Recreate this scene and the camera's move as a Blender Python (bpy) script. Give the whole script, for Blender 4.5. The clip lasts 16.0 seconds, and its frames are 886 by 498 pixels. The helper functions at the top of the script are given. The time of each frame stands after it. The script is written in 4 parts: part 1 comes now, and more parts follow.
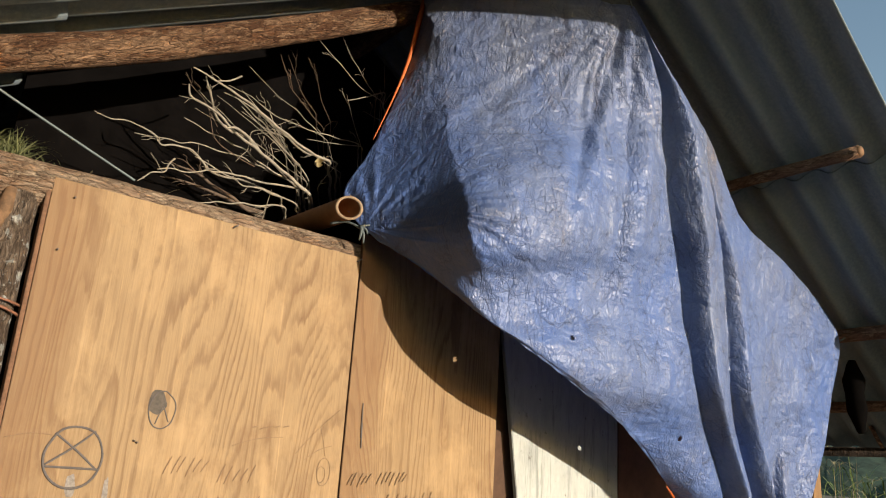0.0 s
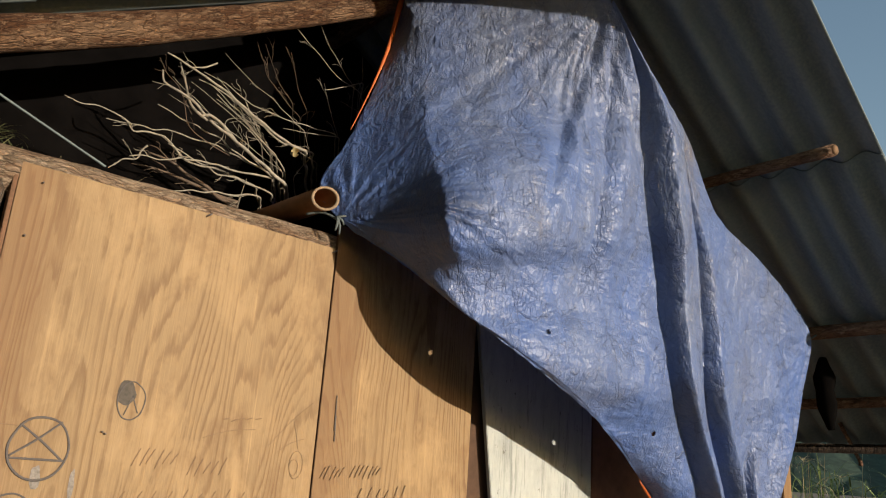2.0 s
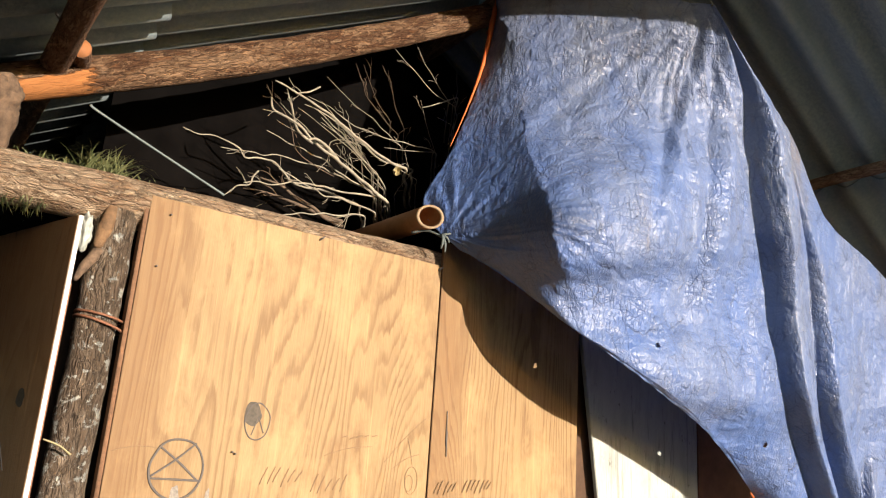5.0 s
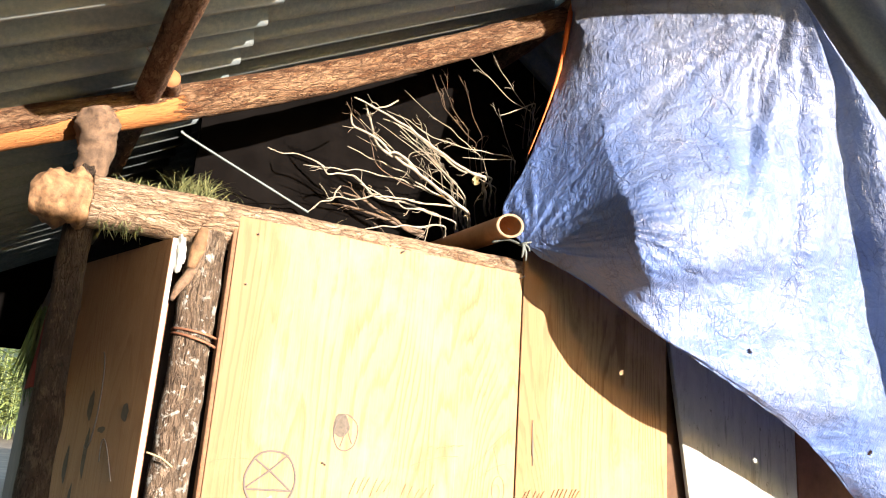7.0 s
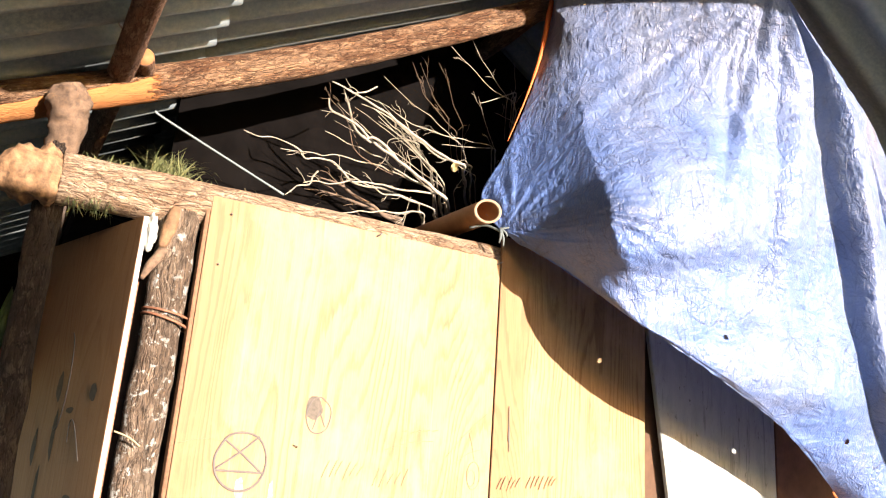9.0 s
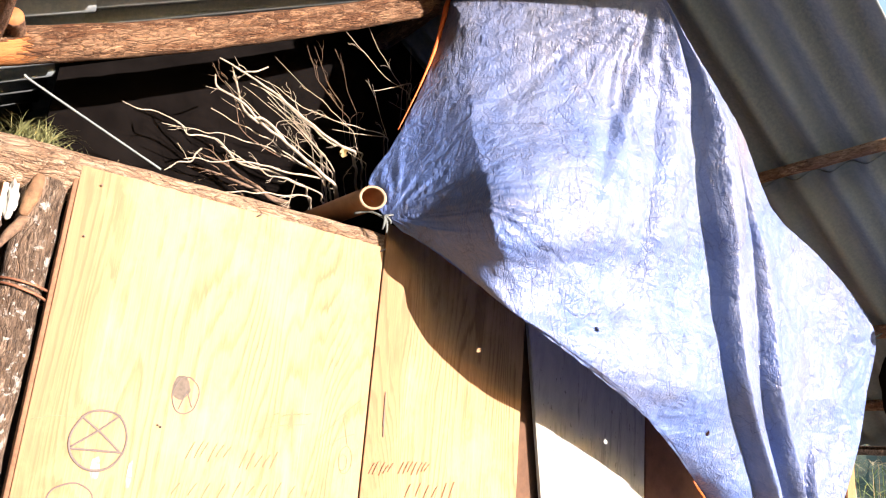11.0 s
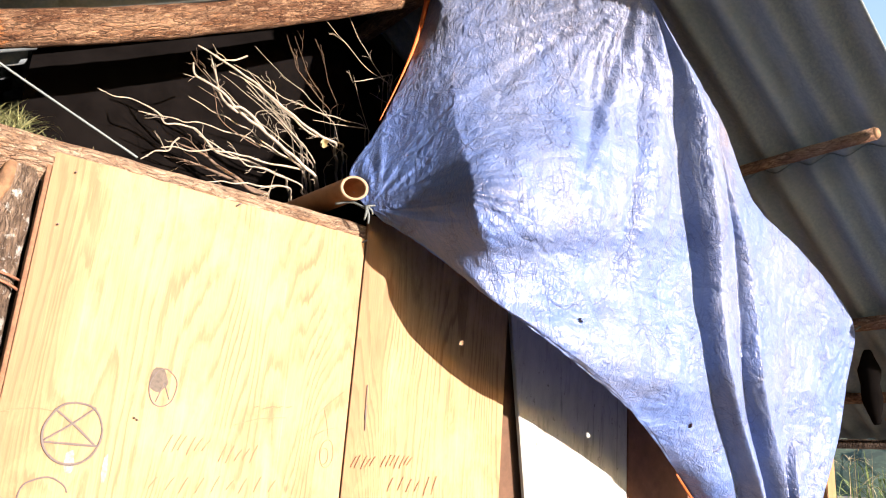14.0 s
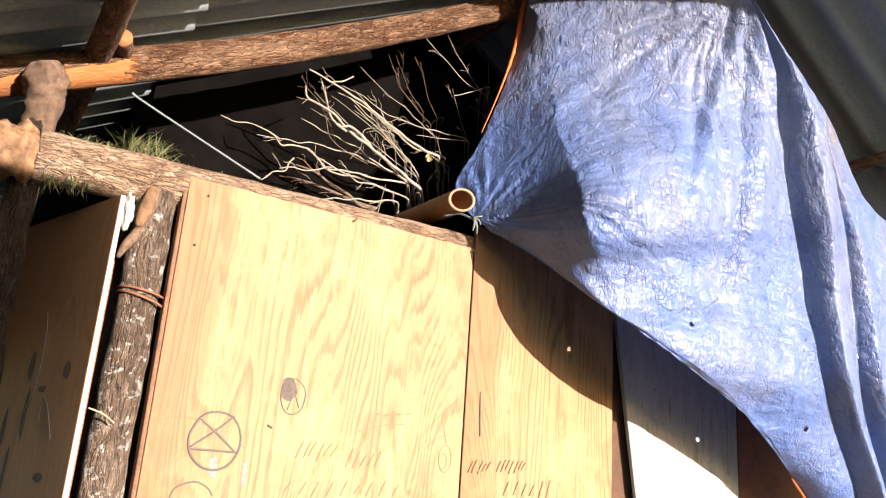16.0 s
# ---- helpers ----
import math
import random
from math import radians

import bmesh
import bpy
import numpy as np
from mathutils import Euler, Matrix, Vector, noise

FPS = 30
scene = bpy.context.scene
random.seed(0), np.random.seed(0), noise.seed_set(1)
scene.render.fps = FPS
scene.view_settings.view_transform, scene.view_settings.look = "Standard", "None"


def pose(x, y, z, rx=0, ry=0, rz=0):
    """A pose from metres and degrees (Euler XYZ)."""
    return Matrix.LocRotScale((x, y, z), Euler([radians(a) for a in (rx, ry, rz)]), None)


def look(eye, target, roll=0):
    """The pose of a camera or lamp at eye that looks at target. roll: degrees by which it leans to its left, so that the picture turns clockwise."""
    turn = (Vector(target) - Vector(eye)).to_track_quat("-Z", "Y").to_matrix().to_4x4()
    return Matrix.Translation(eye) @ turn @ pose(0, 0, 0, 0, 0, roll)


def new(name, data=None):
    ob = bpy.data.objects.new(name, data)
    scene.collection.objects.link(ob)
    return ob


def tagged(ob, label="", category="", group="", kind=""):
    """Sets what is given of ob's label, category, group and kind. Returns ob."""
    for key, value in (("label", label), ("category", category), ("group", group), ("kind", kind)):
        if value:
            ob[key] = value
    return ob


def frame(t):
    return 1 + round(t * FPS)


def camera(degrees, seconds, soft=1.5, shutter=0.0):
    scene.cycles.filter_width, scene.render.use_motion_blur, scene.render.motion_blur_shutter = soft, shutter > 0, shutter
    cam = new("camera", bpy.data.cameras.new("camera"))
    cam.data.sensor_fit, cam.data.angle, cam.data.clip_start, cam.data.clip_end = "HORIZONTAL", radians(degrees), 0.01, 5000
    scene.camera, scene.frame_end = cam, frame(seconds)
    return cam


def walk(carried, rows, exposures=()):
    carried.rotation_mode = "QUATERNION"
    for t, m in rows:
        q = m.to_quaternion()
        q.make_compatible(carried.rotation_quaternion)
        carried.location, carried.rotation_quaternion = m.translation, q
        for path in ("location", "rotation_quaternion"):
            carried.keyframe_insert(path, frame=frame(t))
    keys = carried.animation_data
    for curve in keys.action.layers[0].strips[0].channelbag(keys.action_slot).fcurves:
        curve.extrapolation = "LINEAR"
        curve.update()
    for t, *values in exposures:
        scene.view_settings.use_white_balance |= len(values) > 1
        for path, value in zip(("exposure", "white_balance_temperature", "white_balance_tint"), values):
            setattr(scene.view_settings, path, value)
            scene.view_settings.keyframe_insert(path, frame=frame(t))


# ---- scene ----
cam = camera(59.0, 16.0, soft=1.1)
PATH = [
    (0, (0.031, -2.716, 1.566), (1.233, -1.218, 2.127), 3.8),
    (0.5, (0.028, -2.711, 1.56), (1.237, -1.22, 2.121), 4.0),
    (1, (0.037, -2.702, 1.56), (1.27, -1.228, 2.115), 3.8),
    (1.5, (0.045, -2.7, 1.552), (1.289, -1.237, 2.109), 3.8),
    (2, (0.047, -2.693, 1.558), (1.297, -1.234, 2.113), 4.0),
    (2.5, (0.043, -2.686, 1.557), (1.299, -1.232, 2.115), 3.8),
    (3, (0.042, -2.69, 1.551), (1.291, -1.232, 2.114), 3.9),
    (3.5, (0.002, -2.676, 1.563), (1.251, -1.216, 2.118), 4.0),
    (4, (-0.061, -2.667, 1.563), (1.142, -1.17, 2.12), 3.7),
    (4.5, (-0.072, -2.68, 1.566), (1.054, -1.12, 2.113), 3.9),
    (5, (-0.096, -2.637, 1.624), (1.016, -1.063, 2.156), 4.0),
    (7.3, (-0.097, -2.668, 1.666), (0.816, -0.966, 2.186), 4.1),
    (7.5, (-0.081, -2.667, 1.654), (0.827, -0.965, 2.181), 4.1),
    (8, (-0.073, -2.655, 1.681), (0.851, -0.955, 2.187), 4.4),
    (8.2, (-0.061, -2.614, 1.662), (0.871, -0.922, 2.181), 4.3),
    (10.3, (0.032, -2.77, 1.567), (1.045, -1.13, 2.103), 4.7),
    (10.5, (0.047, -2.764, 1.564), (1.101, -1.151, 2.098), 4.8),
    (11, (0.08, -2.736, 1.549), (1.214, -1.181, 2.093), 4.8),
    (11.5, (0.096, -2.727, 1.525), (1.288, -1.222, 2.088), 4.5),
    (12, (0.086, -2.73, 1.535), (1.309, -1.249, 2.092), 4.5),
    (12.5, (0.102, -2.74, 1.52), (1.34, -1.272, 2.08), 4.3),
    (13, (0.122, -2.714, 1.502), (1.364, -1.249, 2.058), 4.2),
    (13.5, (0.131, -2.697, 1.496), (1.362, -1.224, 2.06), 4.1),
    (14, (0.098, -2.691, 1.514), (1.274, -1.17, 2.067), 4.3),
    (14.5, (0.035, -2.68, 1.492), (1.136, -1.105, 2.045), 3.9),
    (15, (-0.007, -2.69, 1.507), (1.031, -1.074, 2.065), 4.0),
    (15.5, (-0.037, -2.694, 1.517), (0.986, -1.063, 2.06), 4.4),
    (16, (-0.057, -2.672, 1.499), (0.961, -1.041, 2.052), 4.2),
]
EXPOSURES = [(0, 0.84, 6450, 10), (1.5, 0.64, 6450, 10), (3.5, 0.54, 6450, 10), (4.5, 1.02, 6450, 10), (5, 1.37, 6400, 11), (7.4, 2.57, 6400, 15), (8.2, 2.57, 6400, 15), (10.5, 2.35, 6350, 24), (11, 2.45, 6350, 24), (13, 2.3, 6350, 24), (14, 2.3, 6300, 22), (16, 2.05, 6250, 20)]
walk(cam, [(t, look(eye, target, roll)) for t, eye, target, roll in PATH], EXPOSURES)

# ---- world and sun ----
SUN_DIR = Vector((0.226, -0.967, 0.111)).normalized()
world = bpy.data.worlds.new("sky")
scene.world = world
world.use_nodes = True
wn = world.node_tree
sky = wn.nodes.new("ShaderNodeTexSky")
sky.sky_type = "NISHITA"
sky.sun_disc = False
sky.sun_elevation = math.asin(SUN_DIR.z)
sky.sun_rotation = math.atan2(SUN_DIR.x, SUN_DIR.y)
sky.air_density, sky.dust_density = 1.0, 0.6
wn.nodes["Background"].inputs["Strength"].default_value = 0.15
wn.links.new(sky.outputs[0], wn.nodes["Background"].inputs["Color"])
sun_lamp = bpy.data.lights.new("sun", "SUN")
sun_lamp.energy, sun_lamp.angle, sun_lamp.color = 4.0, radians(0.55), (1.0, 0.89, 0.75)
sun = new("sun", sun_lamp)
sun.matrix_world = look(SUN_DIR * 30, (0, 0, 0))

# ---- materials ----


class Mat:
    """A node material with short calls for its nodes."""

    def __init__(self, name, rough=0.8, metal=0.0, spec=0.5):
        self.m = bpy.data.materials.new(name)
        self.m.use_nodes = True
        self.t = self.m.node_tree
        self.b = self.t.nodes["Principled BSDF"]
        self.b.inputs["Roughness"].default_value = rough
        self.b.inputs["Metallic"].default_value = metal
        self.b.inputs["Specular IOR Level"].default_value = spec
        self.co = self.t.nodes.new("ShaderNodeTexCoord").outputs["Object"]

    def put(self, socket, value):
        if isinstance(value, bpy.types.NodeSocket):
            self.t.links.new(value, socket)
        else:
            socket.default_value = value

    def scale(self, sx, sy, sz, rot=(0, 0, 0), src=None):
        n = self.t.nodes.new("ShaderNodeMapping")
        n.inputs["Scale"].default_value = (sx, sy, sz)
        n.inputs["Rotation"].default_value = rot
        self.t.links.new(src or self.co, n.inputs["Vector"])
        return n.outputs[0]

    def noise(self, vec, scale, detail=4, rough=0.6, distort=0.0, color=False):
        n = self.t.nodes.new("ShaderNodeTexNoise")
        self.t.links.new(vec, n.inputs["Vector"])
        n.inputs["Scale"].default_value = scale
        n.inputs["Detail"].default_value = detail
        n.inputs["Roughness"].default_value = rough
        n.inputs["Distortion"].default_value = distort
        return n.outputs["Color" if color else "Fac"]

    def cells(self, vec, scale, feature="DISTANCE_TO_EDGE"):
        n = self.t.nodes.new("ShaderNodeTexVoronoi")
        n.feature = feature
        self.t.links.new(vec, n.inputs["Vector"])
        n.inputs["Scale"].default_value = scale
        return n.outputs["Distance"]

    def math(self, op, a, b=0.0, c=0.0):
        n = self.t.nodes.new("ShaderNodeMath")
        n.operation = op
        for i, v in enumerate((a, b, c)):
            self.put(n.inputs[i], v)
        return n.outputs[0]

    def ramp(self, fac, *stops):
        n = self.t.nodes.new("ShaderNodeValToRGB")
        e = n.color_ramp.elements
        while len(e) < len(stops):
            e.new(0.5)
        for el, (p, c) in zip(e, stops):
            el.position = p
            el.color = (c, c, c, 1) if isinstance(c, (int, float)) else (*c, 1)
        self.t.links.new(fac, n.inputs[0])
        return n.outputs[0]

    def mix(self, fac, a, b, mode="MIX"):
        n = self.t.nodes.new("ShaderNodeMix")
        n.data_type, n.blend_type = "RGBA", mode
        self.put(n.inputs["Factor"], fac)
        self.put(n.inputs[6], a if isinstance(a, bpy.types.NodeSocket) else (*a, 1))
        self.put(n.inputs[7], b if isinstance(b, bpy.types.NodeSocket) else (*b, 1))
        return n.outputs[2]

    def warp(self, vec, scale, amount):
        c = self.noise(vec, scale, 3, color=True)
        n = self.t.nodes.new("ShaderNodeVectorMath")
        n.operation = "MULTIPLY_ADD"
        self.t.links.new(c, n.inputs[0])
        n.inputs[1].default_value = (amount,) * 3
        self.t.links.new(vec, n.inputs[2])
        return n.outputs[0]

    def random(self):
        return self.t.nodes.new("ShaderNodeObjectInfo").outputs["Random"]

    def shift(self, amount):
        """Object coordinates moved by a random step, so that copies differ."""
        n = self.t.nodes.new("ShaderNodeVectorMath")
        n.operation = "ADD"
        self.t.links.new(self.co, n.inputs[0])
        self.t.links.new(self.math("MULTIPLY", self.random(), amount), n.inputs[1])
        return n.outputs[0]

    def color(self, c):
        self.put(self.b.inputs["Base Color"], c if isinstance(c, bpy.types.NodeSocket) else (*c, 1))
        return self

    def rough(self, r):
        self.put(self.b.inputs["Roughness"], r)
        return self

    def bump(self, height, strength=0.5, dist=0.01, over=None):
        n = self.t.nodes.new("ShaderNodeBump")
        n.inputs["Strength"].default_value = strength
        n.inputs["Distance"].default_value = dist
        self.t.links.new(height, n.inputs["Height"])
        if over is not None:
            self.t.links.new(over, n.inputs["Normal"])
        self.t.links.new(n.outputs[0], self.b.inputs["Normal"])
        return n.outputs[0]


def bark_material(name, dark, light, ridge, axis, lichen=None, slope=0.0, peeled=None):
    """Flaky bark, its plates drawn out along the trunk's axis. peeled: how far up from the foot the lower side is bare."""
    m = Mat(name, 0.9, spec=0.2)
    co = m.scale(1, 1, 1, (0, slope, 0)) if slope else m.co

    def along(cross, length):
        k = [cross, cross, cross]
        k[axis] = length
        return m.scale(*k, src=co)

    plates = m.cells(m.warp(along(44, 12), 0.6, 2.4), 1.0)
    fine = m.noise(m.warp(along(70, 24), 0.8, 1.4), 1.0, 8, 0.78)
    big = m.noise(m.warp(along(13, 3.5), 1.0, 0.9), 1.0, 6, 0.7)
    col = m.mix(m.ramp(fine, (0.34, 0.0), (0.66, 1.0)), dark, light)
    col = m.mix(m.ramp(big, (0.46, 0.0), (0.60, 0.8)), col, ridge)
    flake = m.noise(m.warp(along(42, 13), 1.0, 1.2), 1.0, 6, 0.75)
    col = m.mix(m.ramp(flake, (0.53, 0.0), (0.58, 0.85)), col, [min(1, k * 1.45) for k in ridge])
    crack = m.math("MULTIPLY", m.ramp(plates, (0.0, 0.95), (0.06, 0.0)), m.ramp(fine, (0.38, 1.0), (0.62, 0.15)))
    col = m.mix(crack, col, [k * 0.22 for k in dark])
    if lichen:
        spots = m.noise(m.warp(m.co, 20, 0.03), 24.0, 6, 0.7)
        col = m.mix(m.ramp(spots, (0.56, 0.0), (0.61, 0.9)), col, lichen)
    h = m.math("ADD", m.ramp(plates, (0.0, 0.0), (0.14, 0.7)), m.math("MULTIPLY", fine, 1.3))
    h = m.math("ADD", h, m.math("MULTIPLY", m.ramp(flake, (0.5, 0.0), (0.62, 1.0)), 0.9))
    if peeled:
        sep = m.t.nodes.new("ShaderNodeSeparateXYZ")
        m.t.links.new(co, sep.inputs[0])
        wob = m.noise(along(40, 9), 1.0, 5, 0.7)
        low = m.math("SUBTRACT", m.math("MULTIPLY", wob, 0.05), m.math("ADD", sep.outputs[2], 0.060))
        near = m.math("SUBTRACT", m.math("ADD", peeled, m.math("MULTIPLY", wob, 0.4)), sep.outputs[0])
        bare = m.math("MULTIPLY", m.ramp(m.math("MULTIPLY", low, 60.0), (0.0, 0.0), (0.25, 1.0)), m.ramp(m.math("MULTIPLY", near, 8.0), (0.0, 0.0), (0.3, 1.0)))
        wood = m.mix(fine, (0.25, 0.09, 0.026), (0.36, 0.155, 0.055))
        col = m.mix(bare, col, wood)
        h = m.math("MULTIPLY", h, m.math("SUBTRACT", 1.15, bare))
    m.color(col)
    m.bump(h, 1.0, 0.012)
    return m.m


def plywood_material(name, light, dark, wide=1.0, seed=0.0):
    """Rotary-cut softwood veneer: loose upright bands, flamed where the cut runs flat."""
    m = Mat(name, 0.62, spec=0.3)
    v = m.scale(1.7 * wide, 1.7, 0.30)
    o = m.t.nodes.new("ShaderNodeVectorMath")
    o.operation = "ADD"
    m.t.links.new(v, o.inputs[0])
    o.inputs[1].default_value = (seed, seed * 1.7, seed * 0.6)
    field = m.noise(o.outputs[0], 1.2, 2.0, 0.45, 0.2)
    wob = m.noise(m.scale(11, 11, 1.3), 2.0, 4, 0.65)
    run = m.t.nodes.new("ShaderNodeSeparateXYZ")
    m.t.links.new(m.co, run.inputs[0])
    straight = m.math("MULTIPLY", run.outputs[0], 16.0 * wide)
    rings = m.math("FRACT", m.math("ADD", m.math("ADD", m.math("MULTIPLY", field, 25.0), straight), m.math("MULTIPLY", wob, 1.3)))
    late = m.ramp(rings, (0.0, 0.0), (0.55, 0.10), (0.80, 0.9), (0.90, 0.8), (1.0, 0.0))
    close = m.math("FRACT", m.math("ADD", m.math("ADD", m.math("MULTIPLY", field, 60.0), m.math("MULTIPLY", straight, 2.6)), m.math("MULTIPLY", wob, 1.6)))
    zone = m.noise(m.scale(2.6, 2.6, 0.5), 1.3, 3, 0.6)
    late = m.mix(m.ramp(zone, (0.46, 0.0), (0.58, 1.0)), late, m.ramp(close, (0.0, 0.0), (0.5, 0.15), (0.82, 1.0), (0.92, 0.8), (1.0, 0.0)))
    fibre = m.noise(m.scale(230, 230, 5), 1.0, 5, 0.75)
    band = m.noise(m.scale(46, 46, 0.9), 1.0, 4, 0.7)
    patch = m.noise(m.warp(m.scale(3.4, 3.4, 1.5), 1.5, 0.5), 1.4, 6, 0.68)
    col = m.mix(m.math("MULTIPLY", late, m.ramp(patch, (0.32, 1.0), (0.65, 0.5))), light, dark)
    col = m.mix(m.ramp(fibre, (0.38, 0.0), (0.72, 0.5)), col, [k * 0.68 for k in dark])
    col = m.mix(m.ramp(patch, (0.50, 0.0), (0.66, 0.65)), col, [min(1, k * 1.26) for k in light])
    col = m.mix(m.ramp(band, (0.58, 0.0), (0.68, 0.55)), col, [min(1, k * 1.4) for k in light])
    col = m.mix(m.ramp(band, (0.30, 0.4), (0.40, 0.0)), col, [k * 0.8 for k in dark])
    blot = m.noise(m.warp(m.scale(1.2, 1.2, 0.8), 2.0, 0.3), 2.6, 6, 0.7)
    col = m.mix(m.ramp(blot, (0.55, 0.0), (0.70, 0.5)), col, [dark[0] * 0.85, dark[1] * 0.72, dark[2] * 0.62])
    # browner and darker towards low x, broken up by the patches
    left_tone = m.math("ADD", m.math("MULTIPLY", run.outputs[0], 2.4), m.math("MULTIPLY", patch, 0.9))
    col = m.mix(m.ramp(left_tone, (0.55, 0.6), (1.3, 0.0)), col, [dark[0] * 1.05, dark[1] * 0.95, dark[2] * 0.9])
    knot = m.cells(m.warp(m.scale(2.1, 2.1, 1.0), 3.0, 0.2), 1.6, "F1")
    col = m.mix(m.ramp(knot, (0.02, 0.75), (0.055, 0.0)), col, [k * 0.5 for k in dark])
    m.color(col)
    m.bump(m.math("ADD", m.math("MULTIPLY", late, 0.6), fibre), 0.5, 0.002)
    return m.m


def plain(name, c, rough=0.8, metal=0.0, vary=0.25, scale=14.0, bump=0.15, spec=0.4):
    m = Mat(name, rough, metal, spec)
    n = m.noise(m.co, scale, 6, 0.65)
    big = m.noise(m.co, scale * 0.15, 3, 0.6)
    col = m.mix(m.ramp(n, (0.3, 0.0), (0.7, 1.0)), [k * (1 - vary) for k in c], [min(1, k * (1 + vary)) for k in c])
    col = m.mix(m.ramp(big, (0.4, 0.0), (0.7, vary)), col, [k * 0.5 for k in c])
    m.color(col)
    m.bump(n, bump, 0.004)
    return m.m


def tarp_material():
    m = Mat("blue_tarpaulin", 0.5, spec=0.45)
    grime = m.noise(m.warp(m.scale(1.5, 1.5, 0.5), 2.0, 0.4), 1.5, 6, 0.65)
    fleck = m.noise(m.co, 26.0, 6, 0.72)
    up = m.t.nodes.new("ShaderNodeSeparateXYZ")
    m.t.links.new(m.co, up.inputs[0])
    blue = m.mix(m.ramp(fleck, (0.32, 0.0), (0.7, 1.0)), (0.085, 0.15, 0.37), (0.13, 0.205, 0.44))
    dust = m.mix(m.ramp(fleck, (0.3, 0.0), (0.7, 1.0)), (0.185, 0.21, 0.27), (0.265, 0.283, 0.318))
    high = m.math("ADD", grime, m.math("MULTIPLY", up.outputs[2], 0.12))
    high = m.math("ADD", high, m.math("MINIMUM", m.math("MULTIPLY", m.math("ADD", up.outputs[0], 0.60), 1.1), 0.02))
    col = m.mix(m.ramp(high, (0.22, 0.0), (0.66, 0.85)), blue, dust)
    streak = m.noise(m.warp(m.scale(7.0, 7.0, 0.8), 1.0, 0.3), 1.2, 5, 0.65)
    worn = m.math("MULTIPLY", m.ramp(streak, (0.55, 0.0), (0.72, 0.8)), m.ramp(high, (0.36, 0.0), (0.52, 1.0)))
    col = m.mix(worn, col, (0.17, 0.135, 0.105))
    m.rough(m.ramp(fleck, (0.3, 0.26), (0.7, 0.50)))
    # crumpled facets at four sizes, heights in metres
    def facets(vec, scale, tilt):
        return m.math("MULTIPLY", m.cells(vec, scale), tilt / scale)

    def creases(vec, scale, tilt):
        n = m.noise(vec, scale, 1.0, 0.5, 0.2)
        return m.math("MULTIPLY", m.math("ABSOLUTE", m.math("SUBTRACT", n, 0.5)), tilt / scale)

    def lines(vec, scale, wide, high):
        """Narrow raised crease lines between cells."""
        return m.ramp(m.cells(vec, scale), (0.0, high), (wide * 0.45, high * 0.35), (wide, 0.0))

    w1 = m.warp(m.scale(1.0, 1.0, 0.45, (0, 0.6, 0)), 4.0, 0.16)
    w2 = m.warp(m.scale(0.42, 1.0, 1.0, (0, -0.5, 0)), 8.0, 0.09)
    w3 = m.warp(m.scale(1.0, 1.0, 0.5, (0, -0.9, 0)), 17.0, 0.045)
    h = facets(w1, 9.0, 0.12)
    h = m.math("ADD", h, facets(w2, 22.0, 0.17))
    h = m.math("ADD", h, facets(w3, 55.0, 0.24))
    h = m.math("ADD", h, creases(m.scale(0.4, 1.0, 1.1, (0, 0.3, 0)), 9.0, 0.22))
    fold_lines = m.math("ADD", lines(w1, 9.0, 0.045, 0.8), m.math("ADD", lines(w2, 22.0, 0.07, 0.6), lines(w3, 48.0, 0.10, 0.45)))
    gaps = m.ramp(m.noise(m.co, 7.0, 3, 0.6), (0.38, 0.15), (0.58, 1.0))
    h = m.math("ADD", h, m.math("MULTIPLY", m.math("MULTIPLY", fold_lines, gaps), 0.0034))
    h = m.math("ADD", h, m.math("MULTIPLY", m.noise(m.co, 120.0, 4, 0.65), 0.0010))
    # darker lines along the creases, broken up by the gaps and flecks
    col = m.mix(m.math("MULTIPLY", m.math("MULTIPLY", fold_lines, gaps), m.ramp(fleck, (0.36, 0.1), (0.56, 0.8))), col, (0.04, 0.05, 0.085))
    # black smears round the pipe tie
    tie = m.t.nodes.new("ShaderNodeVectorMath")
    tie.operation = "DISTANCE"
    m.t.links.new(m.warp(m.scale(1.0, 0.5, 1.6), 7.0, 0.30), tie.inputs[0])
    tie.inputs[1].default_value = (-0.60, 0.32, -1.66)
    soot = m.math("MULTIPLY", m.ramp(tie.outputs["Value"], (0.06, 0.65), (0.27, 0.0)), m.ramp(fleck, (0.25, 0.6), (0.5, 1.0)))
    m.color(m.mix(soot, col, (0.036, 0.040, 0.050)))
    m.bump(h, 1.0, 1.0)
    # thin woven plastic lets some blue light through
    glow = m.t.nodes.new("ShaderNodeBsdfTranslucent")
    glow.inputs["Color"].default_value = (0.07, 0.19, 0.56, 1.0)
    blend = m.t.nodes.new("ShaderNodeMixShader")
    blend.inputs[0].default_value = 0.28
    end = next(k for k in m.t.nodes if k.bl_idname == "ShaderNodeOutputMaterial")
    solid = next(k for k in m.t.nodes if k.bl_idname == "ShaderNodeBsdfPrincipled")
    m.t.links.new(solid.outputs[0], blend.inputs[1])
    m.t.links.new(glow.outputs[0], blend.inputs[2])
    m.t.links.new(blend.outputs[0], end.inputs[0])
    return m.m


